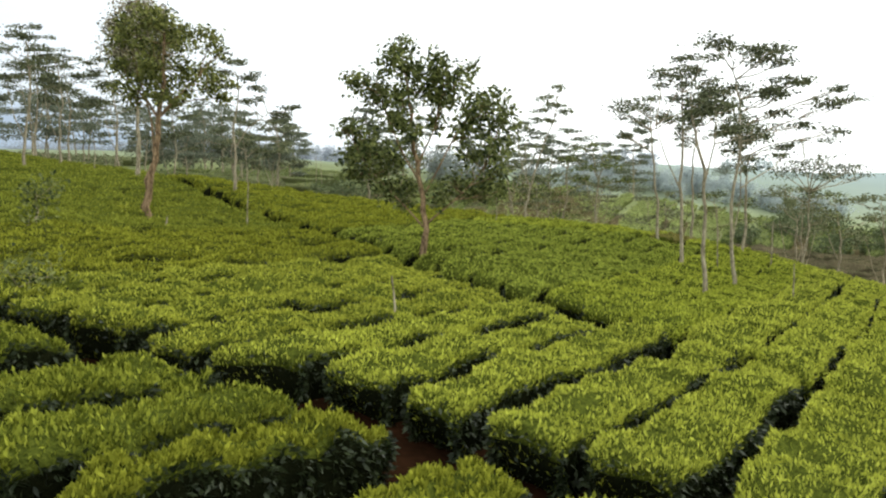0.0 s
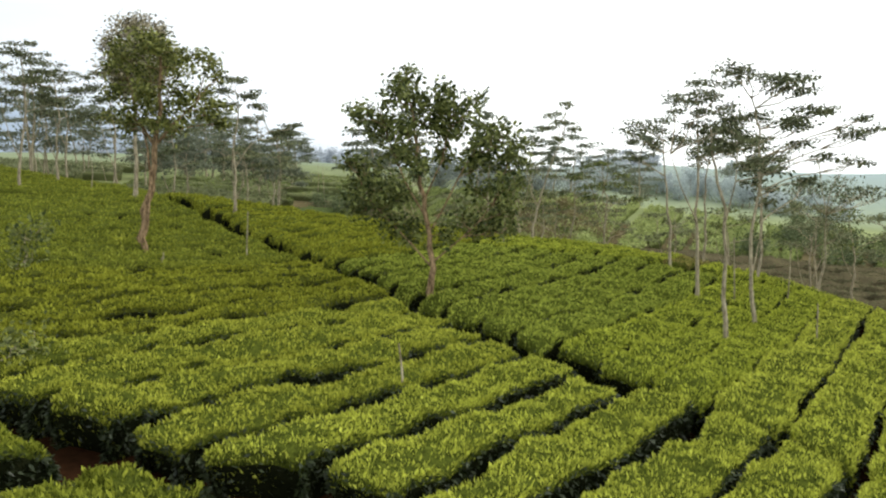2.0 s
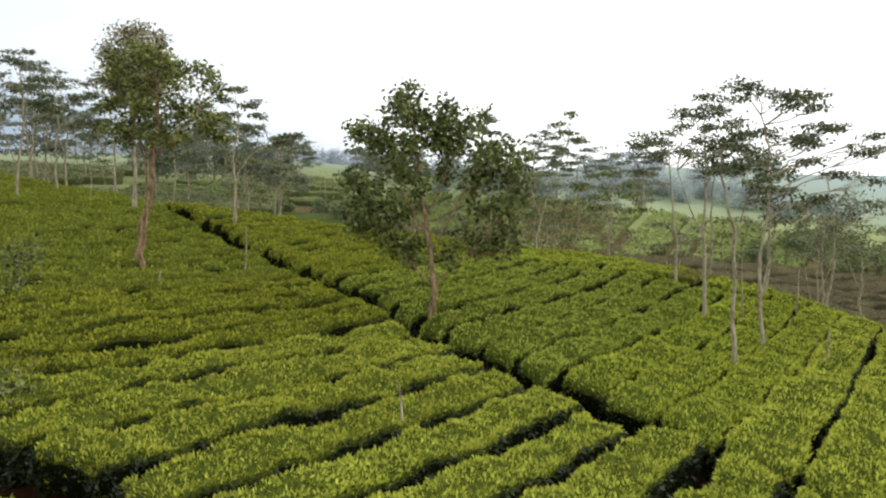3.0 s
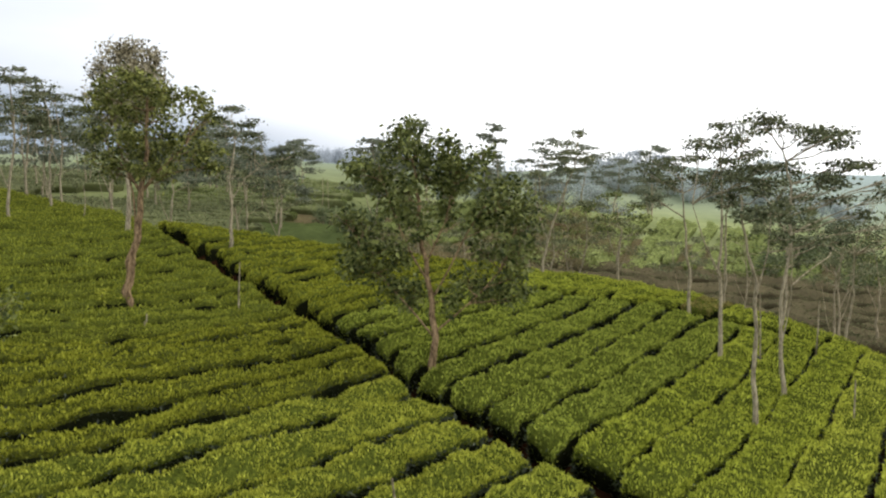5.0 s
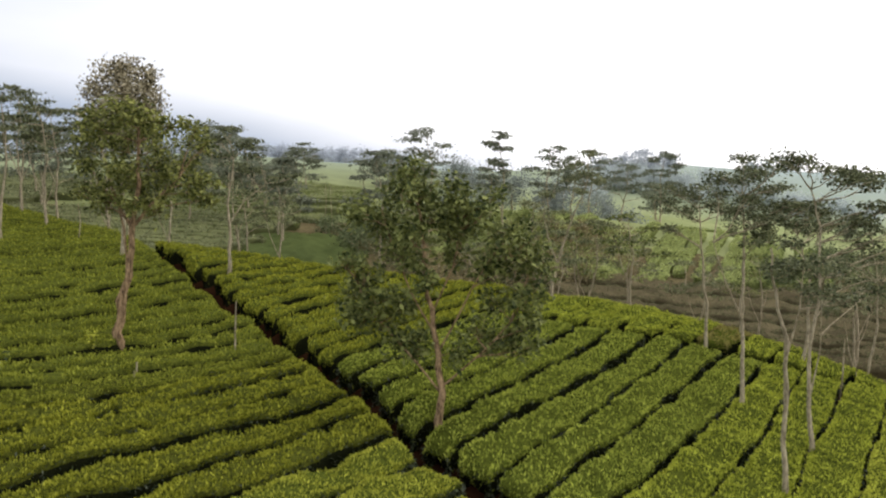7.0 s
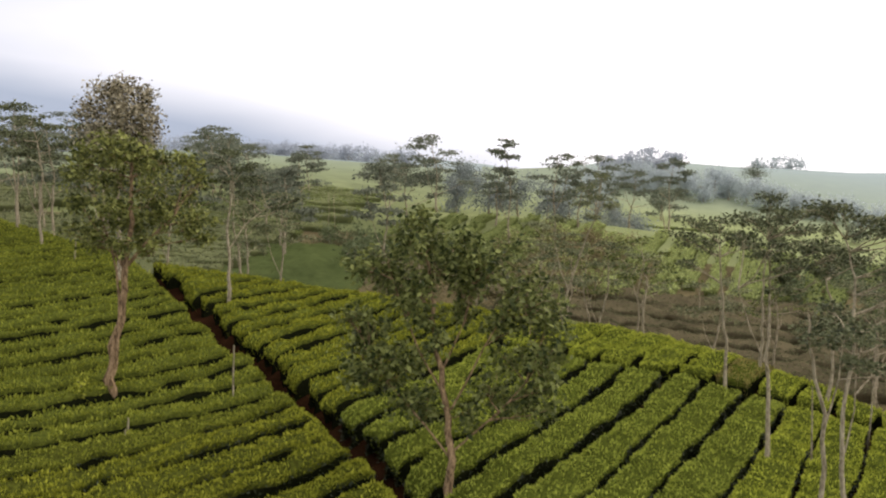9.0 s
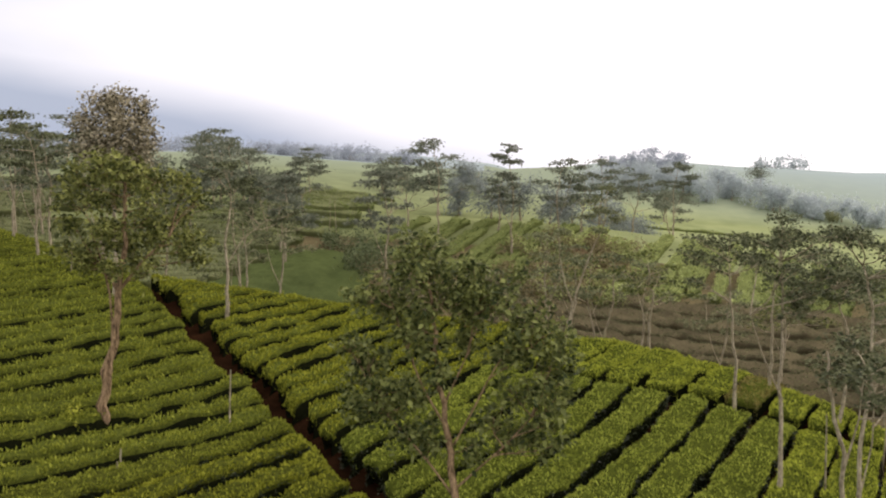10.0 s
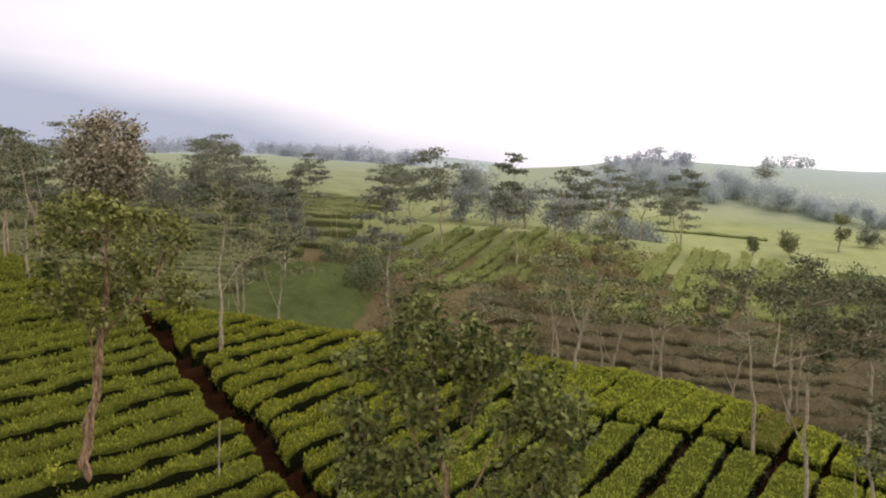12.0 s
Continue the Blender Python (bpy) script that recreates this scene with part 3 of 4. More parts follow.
def grass_bank():
    """A smooth grassy slope at the foot of the far hillside."""
    us, ws = np.linspace(-20.5, -8.5, 60), np.linspace(52.5, 78, 110)
    X, Y = np.meshgrid(us, ws)
    Z = land(X, Y) + 0.10 + 0.35 * vnoise(X * 0.7, Y * 0.7, 51) + 0.30 * vnoise(X * 1.9, Y * 1.9, 52)
    edge = np.minimum(np.minimum(X - us[0], us[-1] - X), np.minimum(Y - ws[0], ws[-1] - Y))
    Z = Z - 0.4 * (1 - smooth01(edge / 1.2))
    v = np.stack([X, Y, Z], -1)
    a = np.arange(len(ws) - 1)[:, None] * len(us) + np.arange(len(us) - 1)[None, :]
    f = np.stack([a, a + 1, a + len(us) + 1, a + len(us)], -1).reshape(-1, 4)
    ob = tagged(new("grass_bank", mesh_from("grass_bank", v.reshape(-1, 3), f, GRASS)), "dark green grassy bank behind the tea field", "grass bank")
    gen = np.random.default_rng(3800)
    m = 6000
    gx, gy = us[0] + gen.random(m) * 12.0, ws[0] + gen.random(m) * 25.5
    keep = gen.random(m) < 0.35 + 0.9 * vnoise(gx * 0.5, gy * 0.5, 53)
    gx, gy = gx[keep], gy[keep]
    gz = land(gx, gy) + 0.12 + 0.35 * vnoise(gx * 0.7, gy * 0.7, 51)
    size = 0.07 + 0.07 * gen.random(len(gx))
    lv, lf = leaf_quads(np.stack([gx, gy, gz], -1), gen.normal(size=(len(gx), 3)) * np.array([1, 1, 0.4]) + np.array([0, 0, 0.8]), size, size * 0.5, gen)
    part("grass", mesh_from("grass", lv, lf, GRASS, False), ob, kind="stuff")


grass_bank()


# ---- trees ----
def tube(path, radii, sides=7):
    path, radii = np.asarray(path, float), np.asarray(radii, float)
    t = np.gradient(path, axis=0)
    t /= np.maximum(np.linalg.norm(t, axis=1, keepdims=True), 1e-6)
    ref = np.where(np.abs(t[:, 2:3]) > 0.9, [[1.0, 0, 0]], [[0, 0, 1.0]])
    u = np.cross(t, ref)
    u /= np.linalg.norm(u, axis=1, keepdims=True)
    w = np.cross(t, u)
    ang = np.linspace(0, 2 * np.pi, sides, endpoint=False)
    v = path[:, None] + radii[:, None, None] * (np.cos(ang)[None, :, None] * u[:, None] + np.sin(ang)[None, :, None] * w[:, None])
    n = len(path)
    a = np.arange(n - 1)[:, None] * sides
    i = np.arange(sides)[None, :]
    j = (i + 1) % sides
    f = np.stack([a + i, a + j, a + sides + j, a + sides + i], -1).reshape(-1, 4)
    return v.reshape(-1, 3), f


def joined(pieces):
    vs, fs, base = [], [], 0
    for v, f in pieces:
        vs.append(v)
        fs.append(f + base)
        base += len(v)
    return np.concatenate(vs), np.concatenate(fs)


def arc(a, b, gen, bend=0.12, sag=0.0, steps=7):
    """A limb from a to b that wanders and rises steeply first."""
    a, b = np.asarray(a, float), np.asarray(b, float)
    k = np.linspace(0, 1, steps)[:, None]
    p = a + (b - a) * k
    size = np.linalg.norm(b - a)
    p[:, 2] += size * sag * np.sin(np.pi * k[:, 0])
    p += np.cumsum(gen.normal(size=(steps, 3)), axis=0) * bend * size * 0.18 * np.sin(np.pi * k)
    return p


def foot(x, y):
    return float(land(np.array(float(x)), np.array(float(y)))) - 0.05


def crown_at(x, y, lobes):
    """World places of leaf clumps, as seen from the foot of a tree at x, y."""
    z = foot(x, y)
    return [(px - x, py - y, pz - z, r) for px, py, pz, r in lobes]


def tree(name, x, y, trunk, lobes, seed, label, radius=0.13, leaf=0.2, per_lobe=420, flat=0.75, bark=None, foliage=None, category="tree", group="shade trees",
         twigs=5, forks=(), sides=8, gap=0.35, droop=0.0, limb_share=0.36):
    """A tapered trunk through the points (dx, dy, z), a limb to each lobe (dx, dy, z, r) and leaf clumps round its twigs."""
    gen = np.random.default_rng(seed)
    t = np.array(trunk, float)
    ks = np.linspace(0, 1, 3 * len(t))
    kk = np.linspace(0, 1, len(t))
    path = np.stack([np.interp(ks, kk, t[:, c]) for c in range(3)], -1)
    path[1:-1, :2] += gen.normal(size=(len(ks) - 2, 2)) * radius * 0.35
    flare = 1 + 0.5 * np.exp(-ks * 14)
    pieces = [tube(path, (radius * (1.0 - 0.72 * ks)) * flare, sides)]
    stems, big = [path], []
    for fork in forks:
        f = np.array(fork, float)
        fp = np.stack([np.interp(np.linspace(0, 1, 9), np.linspace(0, 1, len(f)), f[:, c]) for c in range(3)], -1)
        big.append(tube(fp, radius * limb_share * (1 - 0.6 * np.linspace(0, 1, 9)), sides))
        stems.append(fp)
    nodes = np.concatenate(stems)
    height = max(l[2] for l in lobes)
    tips, radii = [], []
    for dx, dy, z, r in lobes:
        c = np.array([dx, dy, z])
        below = nodes[(nodes[:, 2] < z - 0.25 * np.hypot(dx - nodes[:, 0], dy - nodes[:, 1])) & (nodes[:, 2] > 0.16 * height)]
        if len(below) == 0:
            below = nodes[-1:]
        start = below[np.argmin(np.linalg.norm((below - c) * [1, 1, 0.8], axis=1))]
        limb = arc(start, c - [0, 0, r * flat * 0.4], gen)
        size = np.linalg.norm(c - start)
        r0 = min(radius * 0.34, 0.010 + 0.012 * size)
        pieces.append(tube(limb, r0 * (1 - 0.7 * np.linspace(0, 1, len(limb))), 6 if sides > 6 else 4 if sides > 5 else 3))
        for _ in range(twigs):
            d = gen.normal(size=3)
            d /= np.linalg.norm(d)
            end = c + d * r * np.array([1, 1, flat]) * (0.55 + 0.4 * gen.random())
            tw = arc(limb[int(gen.integers(3, 7))], end, gen, 0.2, 0.0, 4)
            pieces.append(tube(tw, r0 * 0.35 * (1 - 0.7 * np.linspace(0, 1, 4)) + 0.003, 4 if sides > 6 else 3))
            tips.append(end)
            radii.append(r)
    tips, radii = np.array(tips), np.array(radii)
    m = per_lobe * len(lobes)
    prob = radii ** 2 * (0.4 + gen.random(len(tips)))
    which = gen.choice(len(tips), m, p=prob / prob.sum())
    off = gen.normal(size=(m, 3)) * (radii[which] * gap)[:, None] * np.array([1, 1, flat])
    d = gen.normal(size=(m, 3)) + off * 0.8 + np.array([0, 0, -droop])
    d[:, 2] *= 0.4 + 0.5 * flat
    size = leaf * (0.55 + 0.9 * gen.random(m))
    lv, lf = leaf_quads(tips[which] + off, d, size, size * 0.55, gen)
    root = new(name)
    root.location = (x, y, foot(x, y))
    tagged(root, label, category, group)
    tv, tf = joined(pieces)
    stem = part("trunk", mesh_from("trunk", tv, tf, bark or BARK), root)
    for bv, bf in big:
        part("limb", mesh_from("limb", bv, bf, bark or BARK), stem)
    part("crown", mesh_from("crown", lv, lf, foliage or LEAF, False), root, kind="stuff")
    return root


def more_lobes(lobes, seed, share=0.6, depth=1.2):
    """Repeat lobes nearer and farther, so that the crown is as deep as it is wide."""
    gen = np.random.default_rng(seed)
    out = list(lobes)
    for dx, dy, z, r in lobes:
        if gen.random() < share:
            side = 1 if gen.random() < 0.5 else -1
            out.append((dx * 0.6 + gen.normal() * 0.25, side * depth * (0.5 + 0.7 * gen.random()), z + gen.normal() * 0.25, r * 0.95))
    return out


BROAD = crown_at(-0.9, 25.4, [
    (-1.7, 26.6, 7.8, .45), (-2.0, 26.2, 7.3, .45), (-3.1, 26.3, 6.8, .42), (-2.5, 26.9, 6.8, .45), (-1.4, 26.8, 7.4, .45), (-0.4, 26.2, 7.3, .48), (0.5, 26.5, 7.3, .36), (0.2, 26.0, 6.8, .42),
    (-1.0, 26.9, 6.7, .48), (-2.6, 26.8, 6.3, .45), (-1.6, 26.0, 6.1, .48), (-0.6, 26.5, 6.1, .45), (-1.4, 26.3, 5.5, .42), (-0.4, 27.0, 5.5, .40), (-3.1, 26.9, 5.1, .50), (-3.4, 27.1, 4.6, .45),
    (-2.6, 25.9, 4.5, .52), (-2.0, 26.4, 4.2, .50), (-3.1, 26.4, 3.9, .48), (-2.4, 26.7, 3.6, .45), (-1.5, 26.6, 3.0, .42), (-0.5, 25.9, 3.1, .40), (-2.0, 26.1, 3.3, .42), (-0.6, 26.3, 7.0, .45), (-0.1, 26.6, 6.5, .42), (0.2, 27.0, 3.6, .45), (0.7, 26.4, 3.2, .42),
    (1.4, 25.8, 3.2, .38), (1.5, 26.0, 3.7, .42), (0.7, 26.2, 4.4, .42), (1.5, 25.6, 4.3, .45), (1.6, 26.0, 4.7, .42), (0.7, 25.8, 5.7, .45), (1.4, 25.6, 5.9, .48), (1.8, 26.0, 5.6, .40),
    (1.6, 26.3, 5.2, .45), (1.1, 26.4, 6.3, .45), (0.5, 26.6, 5.1, .40), (-3.6, 27.0, 5.4, .35), (-2.1, 27.6, 5.6, .40), (-0.2, 27.7, 6.3, .42), (-1.2, 25.3, 5.0, .35)])
tree("broad_shade_tree", -0.9, 25.4, [(0, 0, 0), (.03, 0, 1.0), (0.08, .1, 1.8), (-.05, .5, 3.0), (-.25, .8, 4.4), (-.45, 1.1, 5.8), (-.6, 1.2, 6.8)], BROAD, 11, "broad dark-leaved shade tree standing among tea rows",
     0.125, 0.17, 255, 0.85, gap=0.40, bark=BARK_DARK, foliage=LEAF, twigs=6, limb_share=0.27,
     forks=[[(0.06, .1, 1.7), (-.5, .5, 2.3), (-1.2, .8, 3.0), (-1.9, 1.0, 3.7)], [(0.08, .1, 1.8), (.7, .3, 2.3), (1.4, .4, 2.9), (2.0, .4, 3.6)],
            [(-.05, .4, 2.6), (.5, .5, 3.6), (1.0, .6, 4.6), (1.5, .6, 5.4)], [(-.1, .6, 3.2), (-.7, .7, 4.2), (-1.2, .9, 5.4), (-1.6, 1.1, 6.6)], [(-.15, .7, 3.8), (.4, .9, 5.0), (.7, .9, 6.4)]])
TALL = crown_at(-12.0, 30.2, [
    (-13.0, 31.2, 9.6, .55), (-11.9, 30.8, 9.9, .60), (-11.4, 31.5, 9.9, .60), (-10.7, 32.0, 9.6, .58), (-9.9, 32.3, 9.4, .46), (-12.8, 31.0, 8.9, .55), (-12.3, 32.3, 8.9, .65), (-10.5, 31.0, 9.0, .50),
    (-9.7, 32.5, 8.8, .40), (-13.1, 31.4, 8.1, .50), (-11.7, 30.6, 8.2, .55), (-11.0, 31.6, 8.2, .60), (-12.3, 31.0, 7.3, .58), (-11.7, 31.8, 7.2, .60), (-10.8, 32.0, 7.6, .58), (-9.9, 31.5, 7.4, .52),
    (-9.4, 32.0, 7.7, .42), (-9.5, 32.0, 7.1, .40), (-12.9, 31.5, 6.8, .45), (-11.5, 30.5, 6.8, .42), (-13.8, 31.6, 7.3, .35), (-11.6, 32.8, 9.5, .55), (-12.4, 32.6, 7.9, .50), (-10.4, 32.9, 8.3, .50), (-10.6, 31.0, 6.7, .42)])
tree("tall_shade_tree", -12.0, 30.2, [(0, 0, 0), (.02, .05, .9), (.16, .2, 2.0), (.32, .5, 3.4), (.42, .9, 5.0), (.5, 1.2, 6.4), (.5, 1.3, 8.0)], TALL, 12, "shade tree with spreading olive crown and twisted trunk",
     0.185, 0.16, 320, 0.75, bark=BARK_DARK, foliage=LEAF_WARM, gap=0.36, twigs=6,
     forks=[[(-.06, 0, .1), (.0, .05, 1.0), (.30, .15, 2.0), (.26, .5, 3.4), (.0, .9, 4.9), (-.5, 1.1, 6.2)], [(.42, .85, 4.7), (1.0, 1.2, 5.5), (1.8, 1.5, 6.3)], [(.4, .8, 4.5), (-.1, .9, 5.3), (-.8, 1.1, 6.0)]])
DOME = [(.45 + 1.42 * math.cos(a) * math.cos(e), 1.4 * math.sin(a) * math.cos(e), 8.2 + 1.7 * math.sin(e), .52) for e, a0, m in ((-1.1, .2, 4), (-.65, .2, 6), (-.2, .7, 7), (.35, 0, 6), (.9, .5, 4), (1.5, 0, 1)) for a in (a0 + 6.283 * q / m for q in range(m))]
tree("domed_shade_tree", -17.5, 42.6, [(0, 0, 0), (.1, 0, 2.5), (.2, 0, 5), (.35, 0, 7), (.45, 0, 9)], DOME, 13, "tall slim tree with a dense rounded brownish crown", 0.13, 0.17, 400, 0.9, foliage=LEAF_BROWN, gap=0.5)

FLAT = dict(flat=0.32, leaf=0.115, per_lobe=210, twigs=6, gap=0.36, foliage=LEAF_SLIM)
SLIM = "slender pale-trunked shade tree with flat airy crown"
tree("slender_shade_tree", 8.9, 30.3, [(0, 0, 0), (-.05, 0, 2), (-.05, .3, 4), (.2, .9, 5.8), (.25, 1.4, 7.6)],
     more_lobes(crown_at(8.9, 30.3, [(8.4, 31.0, 7.7, .62), (8.9, 31.2, 7.7, .62), (8.0, 30.8, 7.2, .45), (9.5, 31.6, 7.9, .55), (9.6, 31.0, 6.4, .50), (9.8, 30.0, 6.8, .55), (10.1, 29.4, 6.3, .50), (8.7, 30.6, 6.7, .42),
                           (9.2, 31.8, 8.3, .50), (10.2, 30.5, 6.8, .52), (10.0, 31.0, 7.4, .42), (9.4, 31.0, 6.1, .42), (10.5, 29.2, 6.9, .40), (10.3, 32.0, 7.3, .55), (9.0, 30.2, 5.6, .32)]), 1, .45, 0.9), 31, SLIM, 0.085,
     forks=[[(-.05, 0, 3.6), (-.7, 0, 5.0), (-1.1, 0, 6.2)]], **FLAT)
tree("slender_shade_tree", 9.5, 36.6, [(0, 0, 0), (0, 0, 2.4), (-.25, 0, 4.5), (-.4, 0, 6.4)],
     more_lobes(crown_at(9.5, 36.6, [(7.4, 35.8, 6.7, .65), (8.0, 36.0, 6.4, .60), (8.6, 36.4, 6.1, .50), (7.7, 36.2, 5.6, .40), (8.9, 37.2, 6.9, .60), (9.6, 37.0, 6.6, .55), (10.3, 36.6, 6.3, .50), (9.0, 36.4, 7.3, .55)]), 2, .45, 0.9), 32, SLIM, 0.08, **FLAT)
tree("slender_shade_tree", 7.85, 23.9, [(0, 0, 0), (-.08, 0, 2.4), (-.15, 0, 4.6), (-.5, 0, 6.0), (-.6, 0, 6.9)],
     more_lobes([(-0.1, -0.7, 6.5, 0.51), (-0.4, -0.3, 6.3, 0.39), (0.8, 0.3, 6.5, 0.5), (0.4, -0.2, 5.8, 0.43), (0.1, 0.7, 7.0, 0.41)], 3, .3, 0.7), 33, SLIM, 0.075,
     forks=[[(-.12, 0, 4.2), (.15, 0, 5.4), (.2, 0, 6.6)]], **FLAT)
tree("slender_shade_tree", 9.9, 27.2, [(0, 0, 0), (-.15, 0, 1.8), (-.2, .1, 3.6), (.1, .3, 5.4), (.2, .6, 7.2), (0, .9, 8.4)],
     more_lobes(crown_at(9.9, 27.2, [(8.9, 27.4, 8.25, .55), (9.5, 27.5, 8.15, .55), (10.2, 27.4, 7.9, .60), (10.8, 27.6, 7.7, .60), (11.3, 27.3, 7.5, .40), (11.5, 27.5, 6.9, .60), (11.1, 27.4, 6.5, .55), (12.1, 27.7, 6.9, .40),
                           (11.4, 27.5, 5.8, .50), (13.2, 27.5, 6.6, .36), (12.9, 27.3, 6.15, .55), (14.0, 27.6, 6.3, .36), (12.2, 27.5, 5.4, .42), (13.4, 27.6, 5.25, .42), (9.8, 28.0, 5.2, .45), (10.3, 28.0, 4.8, .50),
                           (10.8, 28.7, 4.3, .45), (10.4, 28.7, 6.7, .55), (10.9, 27.1, 6.5, .45), (12.2, 29.6, 4.4, .42)]), 4, .35, 0.8), 34, SLIM, 0.08,
     forks=[[(-.2, 0, 2.2), (.12, .1, 3.8), (.1, .1, 5.6)]], **FLAT)
tree("slender_shade_tree", 13.4, 36.6, [(0, 0, 0), (.2, 0, 2.6), (.1, 0, 4.6), (-.4, 0, 6.0)],
     more_lobes([(0.0, 0.5, 7.1, 0.67), (-0.6, -1.0, 6.6, 0.6), (0.4, 0.7, 6.2, 0.6), (1.1, -0.7, 6.6, 0.7), (-0.9, 0.4, 7.0, 0.56)], 5, .75, 1.3), 35, SLIM, 0.085, **FLAT)
tree("slender_shade_tree", 17.0, 39.2, [(0, 0, 0), (.35, 0, 1.5), (.6, 0, 3.2), (.6, 0, 5.4)],
     more_lobes([(-0.1, 0.5, 6.7, 0.93), (0.6, -0.3, 6.5, 0.97), (1.8, -0.8, 6.5, 0.85), (0.6, 0.0, 5.2, 0.7), (3.2, 0.5, 6.2, 0.66), (1.6, 0.1, 7.9, 0.6)], 6, .75, 1.3), 36, SLIM, 0.09,
     forks=[[(.1, 0, .5), (-.5, 0, 2.4), (-.8, 0, 4.0)]], **FLAT)
tree("slender_shade_tree", 12.2, 40.5, [(0, 0, 0), (.1, 0, 2.4), (.0, 0, 4.6), (.2, 0, 6.4)],
     more_lobes([(.2, 0, 7.0, .8), (-.8, 0, 6.4, .7), (1.0, 0, 6.3, .7), (-.2, .4, 5.8, .6), (.6, -.3, 7.4, .6)], 7, .3), 37, SLIM, 0.08, **FLAT)


def umbrella(name, x, y, height, seed, spread=1.8, label="slender shade tree with flat feathery crown", foliage=None, leaf=0.19, per=150, tiers=7, radius=0.09, first=0.55):
    """A thin-trunked tree whose foliage lies in flat tiers."""
    gen = np.random.default_rng(seed)
    lean = gen.normal() * 0.06 * height
    lobes = []
    for q in range(tiers):
        f = first + (1 - first) * (q + 0.5) / tiers
        a = q * 2.4 + gen.random()
        reach = spread * (0.35 + 0.75 * gen.random()) * (1.1 - 0.35 * f)
        lobes.append((lean * f + np.cos(a) * reach, np.sin(a) * reach, height * f + gen.normal() * 0.15, spread * (0.38 + 0.2 * gen.random())))
    lobes.append((lean, 0, height, spread * 0.4))
    side = 1 if gen.random() < 0.5 else -1
    split = 0.22 + 0.25 * gen.random()
    fork = [(lean * split, 0, height * split), (lean * split + side * 0.07 * height, 0.1, height * (split + 0.16)), (lean * split + side * 0.12 * height, 0.2, height * (split + 0.38))]
    lobes.append((fork[2][0], 0.2, fork[2][2] + 0.1, spread * 0.36))
    return tree(name, x, y, [(0, 0, 0), (lean * .3, 0, height * .3), (lean * .6 - side * 0.04 * height, 0, height * .6), (lean * .9, 0, height * .9)], lobes, seed, label, radius, leaf, per, 0.22,
                foliage=foliage or LEAF_GREY, twigs=4, gap=0.29, sides=6, forks=[fork])


# along the brow and in the hollow: (x, y, height, spread)
for q, (tx, ty, th, sp) in enumerate([(-27.2, 54.4, 7.8, 1.8), (-12.4, 53.0, 7.6, 1.9), (-14.0, 51.4, 6.0, 1.3), (8.2, 45.4, 5.6, 1.8), (3.7, 49.0, 6.4, 1.8), (6.4, 49.5, 6.2, 1.7),
                                      (7.2, 57.5, 6.5, 2.0), (-26.0, 50.9, 8.2, 1.8), (-24.5, 43.8, 8.6, 1.9), (-22.5, 52.0, 8.4, 1.9), (-19.8, 54.0, 7.4, 1.8), (-30.0, 55.0, 8.5, 2.2), (-33.0, 60.0, 9.0, 2.4),
                                      (-27.5, 62.0, 8.4, 2.4), (-17.0, 60.0, 7.4, 2.0), (-4.0, 56.5, 6.6, 1.9), (-3.2, 57.5, 6.4, 1.6), (-.3, 55.5, 5.4, 1.8), (4.2, 60.0, 7.0, 2.0), (5.2, 56.0, 6.4, 1.6),
                                      (13.0, 50.5, 6.0, 1.9), (17.6, 53.0, 6.4, 2.2), (20.0, 46.0, 7.0, 2.2), (22.0, 50.0, 7.0, 2.2), (25.5, 52.0, 7.0, 2.2), (24.0, 44.0, 7.0, 2.0), (10.3, 58.0, 6.5, 1.8)]):
    umbrella("slender_shade_tree", tx, ty, th, 300 + q, sp, foliage=LEAF_SLIM if tx < -15 else LEAF_GREY if q % 3 else LEAF, leaf=0.16, per=210 if tx < -15 else 140, first=0.62)
tree("leaning_tree", 3.9, 45.0, [(0, 0, 0), (.2, 0, 1.8), (.6, -.2, 3.4), (1.1, -.5, 5.0), (1.7, -.8, 6.6)], crown_at(3.9, 45.0, [(5.7, 44.0, 7.8, .60), (5.1, 44.6, 8.3, .55), (6.3, 44.2, 7.4, .50), (4.6, 44.4, 7.5, .50), (5.9, 44.8, 8.8, .50), (3.6, 45.0, 6.7, .50), (5.2, 43.8, 6.9, .42)]),
     338, "pale leaning forked tree with a thin crown", 0.085, 0.15, 170, 0.3, foliage=LEAF_GREY, twigs=4, gap=0.32, forks=[[(.4, -.1, 2.6), (.0, 0, 3.6), (-.3, 0, 5.0)]], limb_share=0.5)
tree("slender_shade_tree", -12.0, 42.3, [(0, 0, 0), (.05, 0, 2.2), (.0, .1, 4.2), (.3, .2, 6.2)], crown_at(-12.0, 42.3, [(-11.8, 42.3, 9.9, .60), (-11.2, 42.8, 9.3, .65), (-12.6, 43.2, 9.5, .55), (-10.6, 43.4, 8.7, .55), (-12.2, 42.4, 8.7, .50), (-9.9, 44.2, 7.3, .55),
     (-10.8, 42.6, 8.0, .50), (-11.6, 43.8, 8.0, .50), (-9.2, 44.0, 7.7, .42)]), 339, SLIM, 0.10, 0.15, 230, 0.3, foliage=LEAF_SLIM, twigs=5, gap=0.34, forks=[[(.0, .1, 3.0), (.7, .5, 4.2), (1.6, 1.2, 5.0)]])
